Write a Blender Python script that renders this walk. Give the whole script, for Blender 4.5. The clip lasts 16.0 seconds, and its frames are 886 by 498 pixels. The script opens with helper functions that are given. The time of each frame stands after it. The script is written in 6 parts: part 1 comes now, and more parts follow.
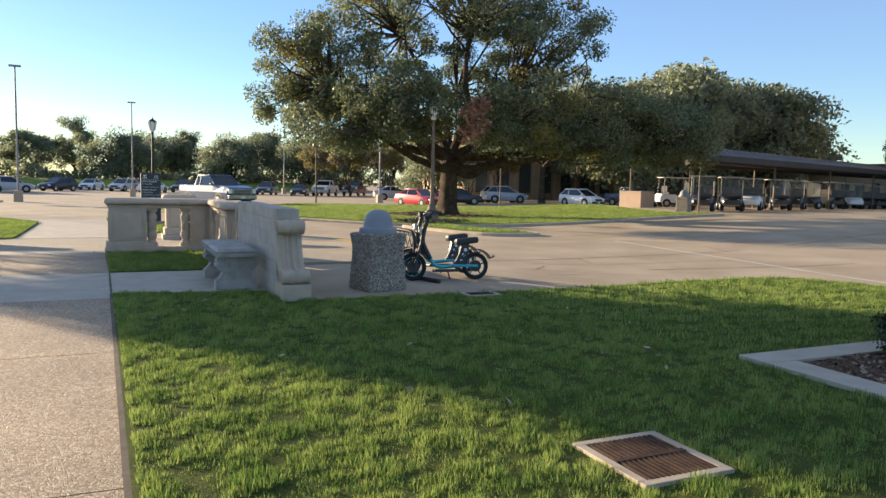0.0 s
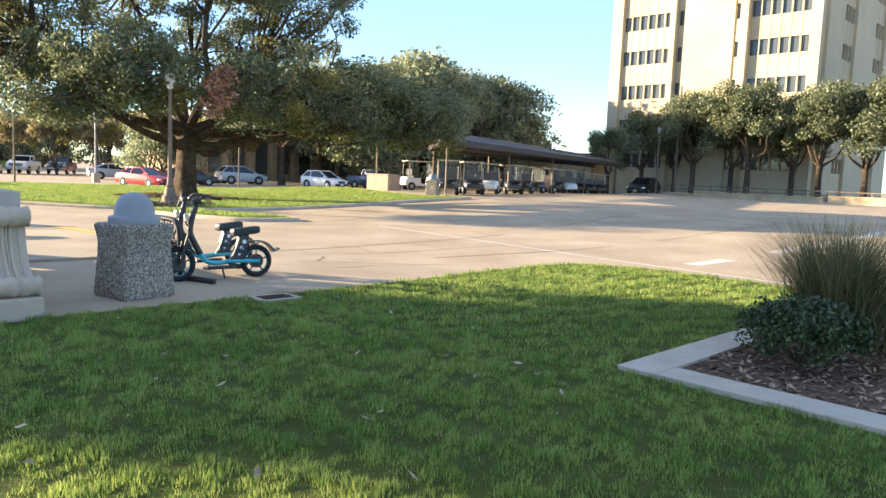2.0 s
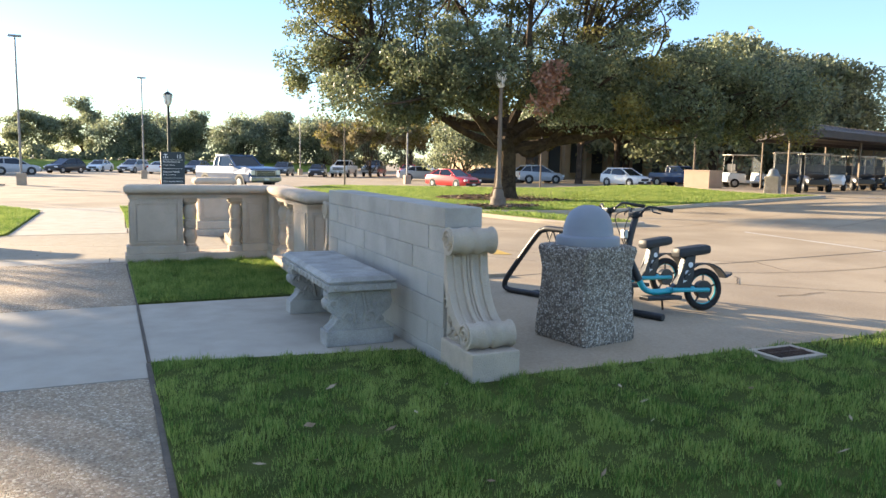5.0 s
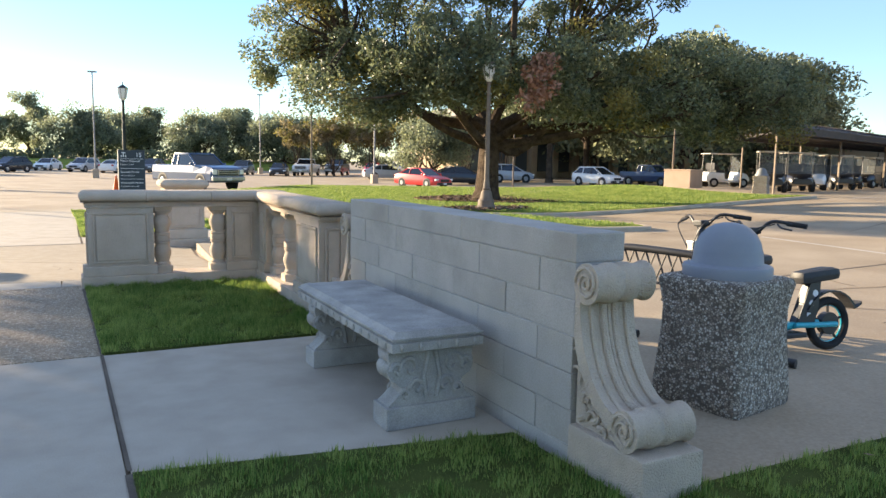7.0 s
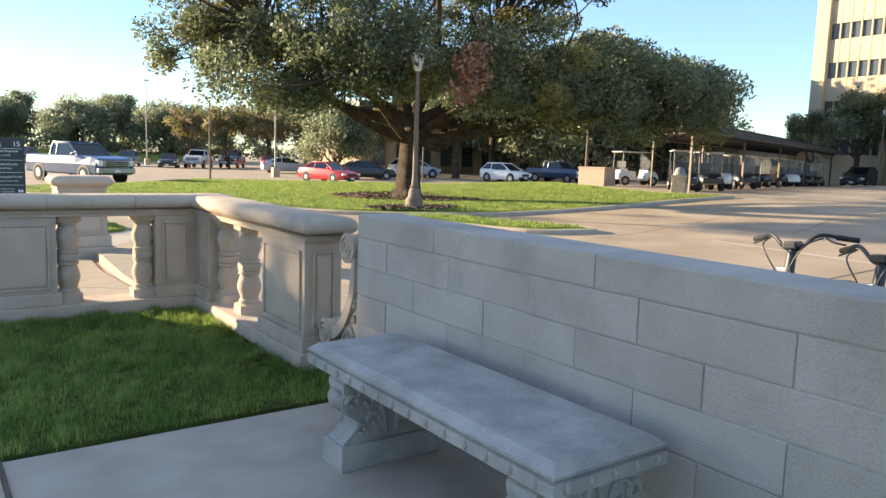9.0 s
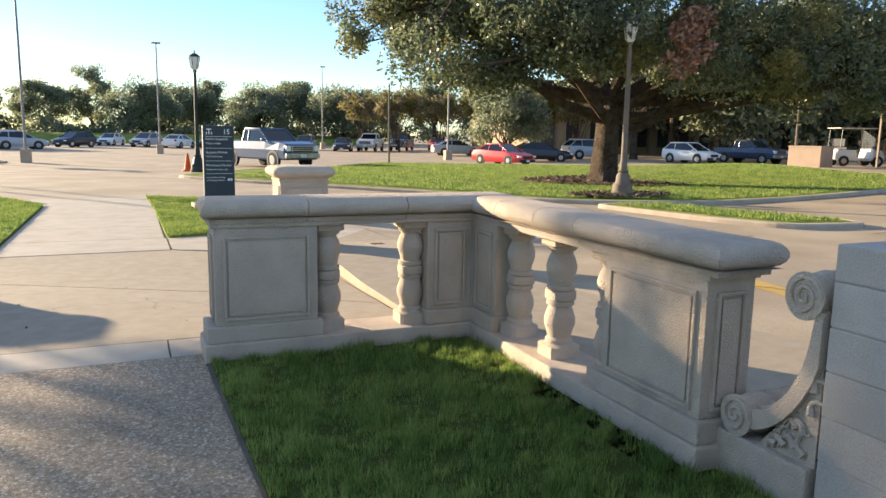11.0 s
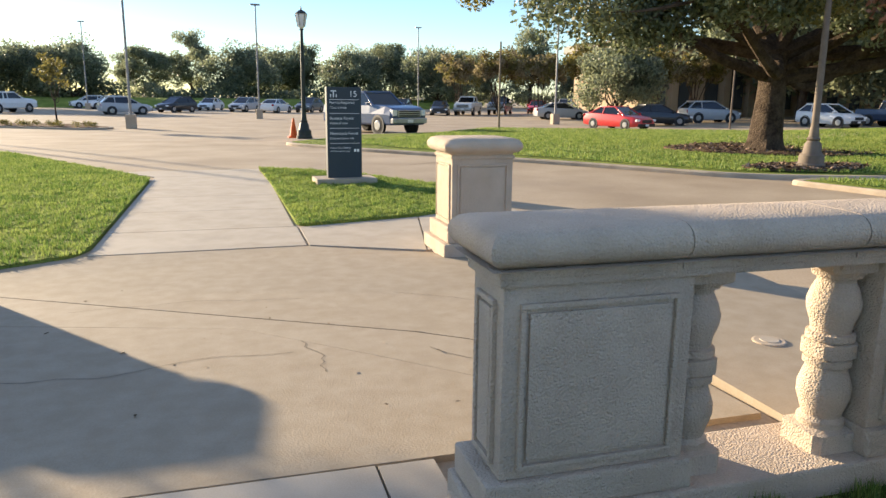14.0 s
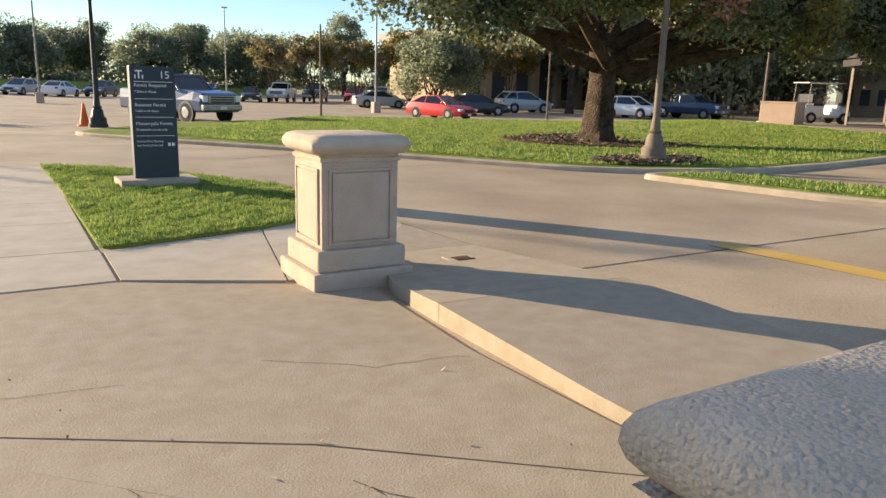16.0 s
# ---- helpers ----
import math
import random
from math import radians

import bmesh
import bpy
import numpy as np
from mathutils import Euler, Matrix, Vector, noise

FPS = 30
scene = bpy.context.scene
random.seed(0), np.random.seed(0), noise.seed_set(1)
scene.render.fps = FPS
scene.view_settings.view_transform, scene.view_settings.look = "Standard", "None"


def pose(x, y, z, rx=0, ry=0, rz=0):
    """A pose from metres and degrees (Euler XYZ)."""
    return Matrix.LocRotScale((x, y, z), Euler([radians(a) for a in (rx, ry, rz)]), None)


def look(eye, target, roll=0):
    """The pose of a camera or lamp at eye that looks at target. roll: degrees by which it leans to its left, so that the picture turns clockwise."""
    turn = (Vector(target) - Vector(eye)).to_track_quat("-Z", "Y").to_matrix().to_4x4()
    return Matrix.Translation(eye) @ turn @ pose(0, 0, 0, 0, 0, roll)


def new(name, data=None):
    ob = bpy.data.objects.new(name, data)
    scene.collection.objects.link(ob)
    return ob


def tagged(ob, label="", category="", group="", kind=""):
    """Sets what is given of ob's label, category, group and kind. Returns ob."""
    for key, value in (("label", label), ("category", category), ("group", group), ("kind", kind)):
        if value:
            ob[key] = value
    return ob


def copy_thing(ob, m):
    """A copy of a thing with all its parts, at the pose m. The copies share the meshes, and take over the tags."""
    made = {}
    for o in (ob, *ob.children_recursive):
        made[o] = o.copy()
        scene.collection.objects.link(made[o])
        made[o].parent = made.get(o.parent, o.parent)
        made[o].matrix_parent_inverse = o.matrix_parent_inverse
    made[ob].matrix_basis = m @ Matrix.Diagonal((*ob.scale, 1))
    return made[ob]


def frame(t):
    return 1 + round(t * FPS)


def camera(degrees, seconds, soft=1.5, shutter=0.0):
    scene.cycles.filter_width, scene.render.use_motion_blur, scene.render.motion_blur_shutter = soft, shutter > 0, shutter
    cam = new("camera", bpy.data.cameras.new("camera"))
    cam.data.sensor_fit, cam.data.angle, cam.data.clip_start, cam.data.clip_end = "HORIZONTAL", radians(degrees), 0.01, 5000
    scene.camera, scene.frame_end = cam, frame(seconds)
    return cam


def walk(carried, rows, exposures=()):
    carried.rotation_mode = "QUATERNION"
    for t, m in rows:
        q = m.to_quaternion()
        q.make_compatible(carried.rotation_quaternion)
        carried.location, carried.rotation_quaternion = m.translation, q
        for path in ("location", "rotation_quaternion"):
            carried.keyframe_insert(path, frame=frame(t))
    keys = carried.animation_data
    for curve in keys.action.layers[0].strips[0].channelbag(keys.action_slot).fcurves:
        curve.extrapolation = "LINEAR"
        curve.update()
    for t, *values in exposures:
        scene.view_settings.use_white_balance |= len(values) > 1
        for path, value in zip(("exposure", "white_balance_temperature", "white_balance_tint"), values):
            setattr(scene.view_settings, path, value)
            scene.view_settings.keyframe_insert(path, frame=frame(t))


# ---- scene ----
cam = camera(62.7, 16.0)
PATH = [
    (0, (0.132, 0.413, 1.491), (0.964, 2.241, 1.311), 1.3),
    (0.5, (0.197, 0.822, 1.476), (1.090, 2.620, 1.284), 1.3),
    (1, (0.280, 1.282, 1.487), (1.415, 2.937, 1.291), 1.8),
    (1.5, (0.223, 1.725, 1.472), (1.531, 3.245, 1.272), 2.2),
    (2, (0.285, 2.215, 1.445), (1.714, 3.622, 1.239), 2.4),
    (2.5, (0.200, 2.748, 1.438), (1.616, 4.168, 1.233), 2.7),
    (3, (0.182, 3.217, 1.415), (1.546, 4.686, 1.204), 2.7),
    (3.5, (0.117, 3.716, 1.448), (1.358, 5.290, 1.227), 2.3),
    (4, (0.025, 4.145, 1.444), (1.073, 5.851, 1.214), 1.9),
    (4.5, (0.045, 4.639, 1.441), (0.983, 6.408, 1.208), 1.3),
    (5, (-0.046, 5.085, 1.436), (0.766, 6.916, 1.200), 1.0),
    (5.2, (-0.066, 5.246, 1.439), (0.725, 7.085, 1.204), 0.9),
    (7.3, (-0.103, 7.285, 1.450), (0.882, 9.028, 1.210), 1.1),
    (8, (-0.135, 7.930, 1.460), (1.044, 9.547, 1.218), 1.9),
    (10.3, (-0.291, 10.284, 1.505), (0.701, 12.013, 1.213), 1.3),
    (10.5, (-0.335, 10.505, 1.498), (0.585, 12.274, 1.201), 1.1),
    (11, (-0.415, 10.967, 1.503), (0.372, 12.797, 1.192), 1.0),
    (11.5, (-0.449, 11.506, 1.503), (0.274, 13.362, 1.185), 0.8),
    (12, (-0.564, 11.984, 1.487), (0.040, 13.878, 1.153), 0.8),
    (12.5, (-0.585, 12.477, 1.504), (-0.018, 14.378, 1.143), 1.0),
    (13, (-0.691, 12.956, 1.506), (-0.142, 14.858, 1.129), 0.7),
    (13.5, (-0.696, 13.354, 1.473), (-0.158, 15.258, 1.082), 0.6),
    (14, (-0.738, 13.798, 1.453), (-0.177, 15.690, 1.042), 0.6),
    (14.5, (-0.776, 14.233, 1.460), (-0.152, 16.104, 1.039), 0.8),
    (15, (-0.744, 14.735, 1.463), (0.045, 16.540, 1.036), 1.4),
    (15.5, (-0.730, 15.150, 1.448), (0.137, 16.918, 1.018), 1.4),
    (16, (-0.636, 15.583, 1.419), (0.386, 17.266, 0.986), 1.7),
]


walk(cam, [(t, look(eye, target, roll)) for t, eye, target, roll in PATH],
     exposures=[(0, 1.66, 7400, 8), (1.0, 2.09, 7400, 8), (2.0, 2.53, 7450, 8), (3.5, 2.56, 7450, 8), (5.0, 2.31, 7400, 8), (7.4, 2.14, 7450, 8), (8.0, 2.26, 7500, 8), (11.0, 1.91, 7350, 8), (12.5, 1.89, 7300, 8), (16, 1.63, 7500, 8)])

# ---- light: a low evening sun, a clear sky ----
SUN_EL, SUN_TO = radians(12), Vector((-0.57, 0.82, 0)).normalized()
world = bpy.data.worlds.new("sky")
scene.world = world
world.use_nodes = True
_n = world.node_tree.nodes
_sky = _n.new("ShaderNodeTexSky")
_sky.sky_type, _sky.sun_disc = "NISHITA", False
_sky.sun_elevation, _sky.sun_rotation = SUN_EL, math.atan2(SUN_TO.x, SUN_TO.y)
_sky.air_density, _sky.dust_density, _sky.ozone_density = 1.0, 0.2, 4.2
_n["Background"].inputs[1].default_value = 0.10
_hue = _n.new("ShaderNodeHueSaturation")
_hue.inputs["Hue"].default_value, _hue.inputs["Saturation"].default_value, _hue.inputs["Value"].default_value = 0.52, 1.3, 0.64
world.node_tree.links.new(_sky.outputs[0], _hue.inputs["Color"])
_haze = _n.new("ShaderNodeMix")
_haze.data_type, _haze.blend_type = "RGBA", "ADD"
_haze.inputs[0].default_value = 1.0
_haze.inputs[7].default_value = (0.84, 1.03, 1.12, 1)
world.node_tree.links.new(_hue.outputs[0], _haze.inputs[6])
world.node_tree.links.new(_haze.outputs[2], _n["Background"].inputs[0])
sun = new("sun", bpy.data.lights.new("sun", "SUN"))
sun.data.energy, sun.data.angle, sun.data.color = 3.9, radians(0.6), (1.0, 0.85, 0.67)
sun.matrix_world = look((0, 0, 30), Vector((0, 0, 30)) - SUN_TO * math.cos(SUN_EL) - Vector((0, 0, math.sin(SUN_EL))))


# ---- materials ----
def material(name, c1, c2=None, rough=0.8, scale=6.0, fine=80.0, bump=0.3, metal=0.0, island=0.0, stain=0.0, stain_col=(0.1, 0.09, 0.08),
             dist=0.01, spec=0.3, objrand=0.0, trans=0.0, pits=None):
    """Two scales of noise between two colours, stains with a shape of their own, fine relief."""
    m = bpy.data.materials.new(name)
    m.use_nodes = True
    nt, N = m.node_tree, m.node_tree.nodes
    L = nt.links.new
    p = N["Principled BSDF"]
    p.inputs["Roughness"].default_value, p.inputs["Metallic"].default_value = rough, metal
    p.inputs["Specular IOR Level"].default_value = spec
    tc = N.new("ShaderNodeTexCoord")
    n1, n2 = N.new("ShaderNodeTexNoise"), N.new("ShaderNodeTexNoise")
    n1.inputs["Scale"].default_value, n1.inputs["Detail"].default_value = scale, 6
    n2.inputs["Scale"].default_value, n2.inputs["Detail"].default_value = fine, 3
    L(tc.outputs["Object"], n1.inputs["Vector"])
    L(tc.outputs["Object"], n2.inputs["Vector"])
    add = N.new("ShaderNodeMath")
    add.operation = "ADD"
    add.inputs[1].default_value = 0
    L(n1.outputs["Fac"], add.inputs[0])
    half = N.new("ShaderNodeMath")
    half.operation = "MULTIPLY_ADD"
    half.inputs[1].default_value, half.inputs[2].default_value = 0.6, -0.3
    L(n2.outputs["Fac"], half.inputs[0])
    L(half.outputs[0], add.inputs[1])
    src = add.outputs[0]
    if island or objrand:
        g = N.new("ShaderNodeNewGeometry") if island else N.new("ShaderNodeObjectInfo")
        k = N.new("ShaderNodeMath")
        k.operation = "MULTIPLY_ADD"
        k.inputs[1].default_value, k.inputs[2].default_value = (island or objrand), -0.5 * (island or objrand)
        L(g.outputs["Random Per Island" if island else "Random"], k.inputs[0])
        a2 = N.new("ShaderNodeMath")
        L(src, a2.inputs[0])
        L(k.outputs[0], a2.inputs[1])
        src = a2.outputs[0]
    ramp = N.new("ShaderNodeValToRGB")
    ramp.color_ramp.elements[0].position, ramp.color_ramp.elements[1].position = 0.28, 0.72
    ramp.color_ramp.elements[0].color = (*c1, 1)
    ramp.color_ramp.elements[1].color = (*(c2 or [min(1, v * 1.25) for v in c1]), 1)
    L(src, ramp.inputs[0])
    col = ramp.outputs[0]
    if stain:
        n3 = N.new("ShaderNodeTexNoise")
        n3.inputs["Scale"].default_value, n3.inputs["Detail"].default_value = scale * 0.35, 8
        n3.inputs["Roughness"].default_value = 0.7
        L(tc.outputs["Object"], n3.inputs["Vector"])
        r3 = N.new("ShaderNodeValToRGB")
        r3.color_ramp.elements[0].position, r3.color_ramp.elements[1].position = 0.52, 0.72
        r3.color_ramp.elements[1].color = (stain, stain, stain, 1)
        r3.color_ramp.elements[0].color = (0, 0, 0, 1)
        L(n3.outputs["Fac"], r3.inputs[0])
        mx = N.new("ShaderNodeMix")
        mx.data_type = "RGBA"
        L(r3.outputs[0], mx.inputs[0])
        L(col, mx.inputs[6])
        mx.inputs[7].default_value = (*stain_col, 1)
        col = mx.outputs[2]
    L(col, p.inputs["Base Color"])
    if trans:
        tr, mixed = N.new("ShaderNodeBsdfTranslucent"), N.new("ShaderNodeMixShader")
        mixed.inputs[0].default_value = trans
        L(col, tr.inputs["Color"])
        L(p.outputs[0], mixed.inputs[1])
        L(tr.outputs[0], mixed.inputs[2])
        L(mixed.outputs[0], N["Material Output"].inputs["Surface"])
    if bump:
        b = N.new("ShaderNodeBump")
        b.inputs["Strength"].default_value, b.inputs["Distance"].default_value = bump, dist
        L(n2.outputs["Fac"], b.inputs["Height"])
        L(b.outputs[0], p.inputs["Normal"])
        if pits:
            # crumbly grains with worn pockets between them
            vo, no, pk = N.new("ShaderNodeTexVoronoi"), N.new("ShaderNodeTexNoise"), N.new("ShaderNodeMath")
            vo.inputs["Scale"].default_value = pits[0]
            no.inputs["Scale"].default_value, no.inputs["Detail"].default_value = pits[0] * 0.13, 5
            pk.operation = "MULTIPLY"
            for q in (vo, no):
                L(tc.outputs["Object"], q.inputs["Vector"])
            L(vo.outputs["Distance"], pk.inputs[0])
            L(no.outputs["Fac"], pk.inputs[1])
            b2 = N.new("ShaderNodeBump")
            b2.invert = True
            b2.inputs["Strength"].default_value, b2.inputs["Distance"].default_value = pits[1], pits[2]
            L(pk.outputs[0], b2.inputs["Height"])
            L(b.outputs[0], b2.inputs["Normal"])
            L(b2.outputs[0], p.inputs["Normal"])
    return m


def pebbles(name, cols, scale, mortar, bump=0.6, dist=0.006, mort_w=0.35):
    """Exposed aggregate: small stones of several colours in a cement ground."""
    m = bpy.data.materials.new(name)
    m.use_nodes = True
    N, L = m.node_tree.nodes, m.node_tree.links.new
    p = N["Principled BSDF"]
    p.inputs["Roughness"].default_value = 0.75
    tc, v, ve, n = (N.new("ShaderNodeTexCoord"), N.new("ShaderNodeTexVoronoi"), N.new("ShaderNodeTexVoronoi"), N.new("ShaderNodeTexNoise"))
    ve.feature = "DISTANCE_TO_EDGE"
    for x in (v, ve):
        x.inputs["Scale"].default_value = scale
        L(tc.outputs["Object"], x.inputs["Vector"])
    n.inputs["Scale"].default_value = 1.3
    L(tc.outputs["Object"], n.inputs["Vector"])
    sep = N.new("ShaderNodeSeparateColor")
    L(v.outputs["Color"], sep.inputs[0])
    r = N.new("ShaderNodeValToRGB")
    r.color_ramp.interpolation = "CONSTANT"
    while len(r.color_ramp.elements) < len(cols):
        r.color_ramp.elements.new(0.5)
    for i, c in enumerate(cols):
        r.color_ramp.elements[i].position, r.color_ramp.elements[i].color = i / len(cols), (*c, 1)
    L(sep.outputs[0], r.inputs[0])
    e = N.new("ShaderNodeValToRGB")
    e.color_ramp.elements[0].position, e.color_ramp.elements[1].position = 0.04 * mort_w, 0.3 * mort_w
    L(ve.outputs["Distance"], e.inputs[0])
    mx = N.new("ShaderNodeMix")
    mx.data_type = "RGBA"
    L(e.outputs[0], mx.inputs[0])
    mx.inputs[6].default_value = (*mortar, 1)
    L(r.outputs[0], mx.inputs[7])
    hs = N.new("ShaderNodeHueSaturation")
    mr = N.new("ShaderNodeMapRange")
    mr.inputs[3].default_value, mr.inputs[4].default_value = 0.75, 1.25
    L(n.outputs["Fac"], mr.inputs[0])
    L(mr.outputs[0], hs.inputs["Value"])
    L(mx.outputs[2], hs.inputs["Color"])
    L(hs.outputs[0], p.inputs["Base Color"])
    b = N.new("ShaderNodeBump")
    b.inputs["Strength"].default_value, b.inputs["Distance"].default_value = bump, dist
    L(e.outputs[0], b.inputs["Height"])
    L(b.outputs[0], p.inputs["Normal"])
    return m


def glassy(name, col, rough=0.05, alpha=1.0):
    m = bpy.data.materials.new(name)
    m.use_nodes = True
    p = m.node_tree.nodes["Principled BSDF"]
    p.inputs["Base Color"].default_value, p.inputs["Roughness"].default_value = (*col, 1), rough
    p.inputs["Alpha"].default_value = alpha
    return m


def paint(name, col):
    m = material(name, col, [min(1, c * 1.08 + 0.004) for c in col], rough=0.3, scale=3, fine=30, bump=0.0, spec=0.5)
    m.node_tree.nodes["Principled BSDF"].inputs["Coat Weight"].default_value = 0.35
    m.node_tree.nodes["Principled BSDF"].inputs["Coat Roughness"].default_value = 0.06
    return m


M_ROAD = material("road_concrete", (0.30, 0.226, 0.15), (0.44, 0.348, 0.243), rough=0.85, scale=0.6, fine=45, bump=0.5, stain=0.4, stain_col=(0.24, 0.19, 0.15), dist=0.006)
M_PLAZA = material("plaza_concrete", (0.315, 0.252, 0.175), (0.375, 0.31, 0.228), rough=0.85, scale=7.0, fine=95, bump=0.7, stain=0.35, stain_col=(0.26, 0.20, 0.14), dist=0.003, objrand=0.06)
M_SLAB = material("grey_concrete", (0.385, 0.325, 0.252), (0.47, 0.41, 0.328), rough=0.85, scale=3.5, fine=140, bump=0.2, stain=0.25, stain_col=(0.30, 0.27, 0.23), dist=0.004, objrand=0.1)
M_KERB = material("kerb_concrete", (0.37, 0.295, 0.215), (0.49, 0.40, 0.30), rough=0.85, scale=2.5, fine=90, bump=0.3, stain=0.5, stain_col=(0.22, 0.19, 0.16), dist=0.006)
M_STONE = material("cast_stone", (0.465, 0.37, 0.28), (0.585, 0.472, 0.365), rough=0.9, scale=4.0, fine=150, bump=0.9, stain=0.6, stain_col=(0.30, 0.26, 0.215), dist=0.005, pits=(110, 1.0, 0.009))
M_BLOCK = material("pale_wall_block", (0.38, 0.335, 0.285), (0.51, 0.455, 0.395), rough=0.9, scale=2.2, fine=120, bump=0.7, stain=0.8, stain_col=(0.29, 0.255, 0.215), dist=0.005, objrand=0.22, pits=(60, 0.25, 0.004))
M_BENCH = material("weathered_cement", (0.27, 0.255, 0.23), (0.46, 0.43, 0.39), rough=0.9, scale=5, fine=130, bump=0.45, stain=0.6, stain_col=(0.24, 0.22, 0.20), dist=0.005)
M_AGG = pebbles("exposed_aggregate", [(0.46, 0.33, 0.20), (0.58, 0.44, 0.29), (0.30, 0.20, 0.12), (0.68, 0.55, 0.39), (0.42, 0.28, 0.17), (0.52, 0.38, 0.25)], 62, (0.34, 0.245, 0.155), 0.9, 0.008, 0.5)
M_CAN = pebbles("pebble_dash", [(0.66, 0.58, 0.48), (0.20, 0.16, 0.13), (0.50, 0.41, 0.32), (0.78, 0.72, 0.62), (0.33, 0.26, 0.20), (0.60, 0.50, 0.39)], 66, (0.15, 0.125, 0.10), 0.9, 0.01, 0.6)
M_LID = material("grey_plastic", (0.22, 0.23, 0.25), (0.26, 0.27, 0.29), rough=0.45, scale=4, fine=200, bump=0.1, stain=0.25, stain_col=(0.32, 0.32, 0.32), dist=0.001)
M_SOIL = material("lawn_soil", (0.05, 0.07, 0.016), (0.11, 0.13, 0.032), rough=0.95, scale=2.0, fine=120, bump=0.9, dist=0.03, spec=0.1)
M_GRASS = material("grass_blade", (0.10, 0.19, 0.038), (0.36, 0.42, 0.115), rough=0.6, scale=1.6, fine=11, bump=0, island=0.55, spec=0.25, trans=0.4)
M_FARGRASS = material("far_turf", (0.13, 0.18, 0.03), (0.27, 0.31, 0.07), rough=0.9, scale=0.9, fine=40, bump=0.9, stain=0.3, stain_col=(0.16, 0.14, 0.05), dist=0.05, spec=0.1)
M_MULCH = material("bark_mulch", (0.07, 0.042, 0.028), (0.22, 0.14, 0.095), rough=0.95, scale=22, fine=60, bump=1.0, dist=0.03, spec=0.1)
M_CHIP = material("mulch_chip", (0.07, 0.042, 0.028), (0.36, 0.25, 0.17), rough=0.9, scale=4, fine=60, bump=0.2, island=0.9)
M_BARK = material("oak_bark", (0.038, 0.027, 0.020), (0.115, 0.085, 0.062), rough=0.95, scale=4, fine=18, bump=1.0, dist=0.05, spec=0.1)
M_LEAF = material("oak_leaf", (0.075, 0.098, 0.055), (0.24, 0.265, 0.14), rough=0.45, scale=0.5, fine=3, bump=0, island=0.6, spec=0.5, trans=0.45)
# leaves of the distant trees and hedge: paled and blued, distance haze in the colour
M_LEAF_HAZED = material("hazed_far_leaf", (0.125, 0.15, 0.10), (0.32, 0.35, 0.21), rough=0.45, scale=0.4, fine=3, bump=0, island=0.5, spec=0.5, trans=0.6)
M_RUST = material("autumn_leaf", (0.165, 0.135, 0.075), (0.33, 0.275, 0.16), rough=0.65, scale=0.5, fine=3, bump=0, island=0.5, spec=0.2, trans=0.5)
M_OLIVE = material("turning_leaf", (0.13, 0.12, 0.035), (0.29, 0.25, 0.085), rough=0.6, scale=0.5, fine=3, bump=0, island=0.5, spec=0.3, trans=0.5)
M_DEAD = material("dead_leaf", (0.22, 0.10, 0.06), (0.36, 0.19, 0.12), rough=0.7, scale=1, fine=4, bump=0, island=0.4)
M_SHRUB = material("shrub_leaf", (0.012, 0.028, 0.008), (0.05, 0.08, 0.022), rough=0.5, scale=5, fine=9, bump=0, island=0.6, spec=0.4)
M_STRAW = material("ornamental_grass", (0.07, 0.09, 0.03), (0.26, 0.23, 0.12), rough=0.7, scale=2, fine=9, bump=0, island=0.7, trans=0.3)
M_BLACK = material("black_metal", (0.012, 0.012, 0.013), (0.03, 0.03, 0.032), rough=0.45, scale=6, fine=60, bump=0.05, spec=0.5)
M_RUBBER = material("black_rubber", (0.014, 0.014, 0.014), (0.03, 0.03, 0.03), rough=0.85, scale=10, fine=120, bump=0.2)
M_TEAL = paint("turquoise_paint", (0.008, 0.36, 0.42))
M_STEEL = material("bare_steel", (0.30, 0.29, 0.28), (0.42, 0.41, 0.39), rough=0.4, metal=0.9, scale=5, fine=80, bump=0.05)
M_RUSTY = material("rusty_iron", (0.035, 0.020, 0.014), (0.10, 0.058, 0.038), rough=0.85, scale=9, fine=90, bump=0.5, metal=0.3)
M_SIGN = material("slate_sign_panel", (0.028, 0.040, 0.050), (0.040, 0.055, 0.066), rough=0.5, scale=1, fine=60, bump=0.05)
M_WHITE = material("white_lettering", (0.72, 0.72, 0.70), (0.80, 0.80, 0.78), rough=0.7, scale=4, fine=60, bump=0)
M_CONE = material("orange_cone_plastic", (0.75, 0.11, 0.02), (0.85, 0.16, 0.03), rough=0.5, scale=4, fine=60, bump=0)
M_DKGREEN = material("dark_lamp_paint", (0.018, 0.026, 0.024), (0.035, 0.045, 0.042), rough=0.5, scale=4, fine=50, bump=0.1)
M_TANPOST = material("tan_lamp_paint", (0.13, 0.10, 0.075), (0.21, 0.165, 0.125), rough=0.7, scale=4, fine=50, bump=0.2)
M_GALV = material("galvanised_pole", (0.24, 0.24, 0.23), (0.32, 0.32, 0.31), rough=0.55, metal=0.4, scale=3, fine=60, bump=0.05)
M_GLOBE = glassy("frosted_globe", (0.8, 0.8, 0.78), 0.35)
M_GLASS = glassy("tinted_car_glass", (0.012, 0.015, 0.018), 0.04)
M_SHIELD = glassy("clear_windscreen", (0.3, 0.33, 0.35), 0.05, 0.14)
M_WINDOW = glassy("office_window", (0.075, 0.085, 0.09), 0.1)
M_CREAM = material("cream_tower_stone", (0.44, 0.36, 0.245), (0.54, 0.45, 0.31), rough=0.9, scale=0.25, fine=6, bump=0.1, stain=0.15, stain_col=(0.5, 0.42, 0.3))
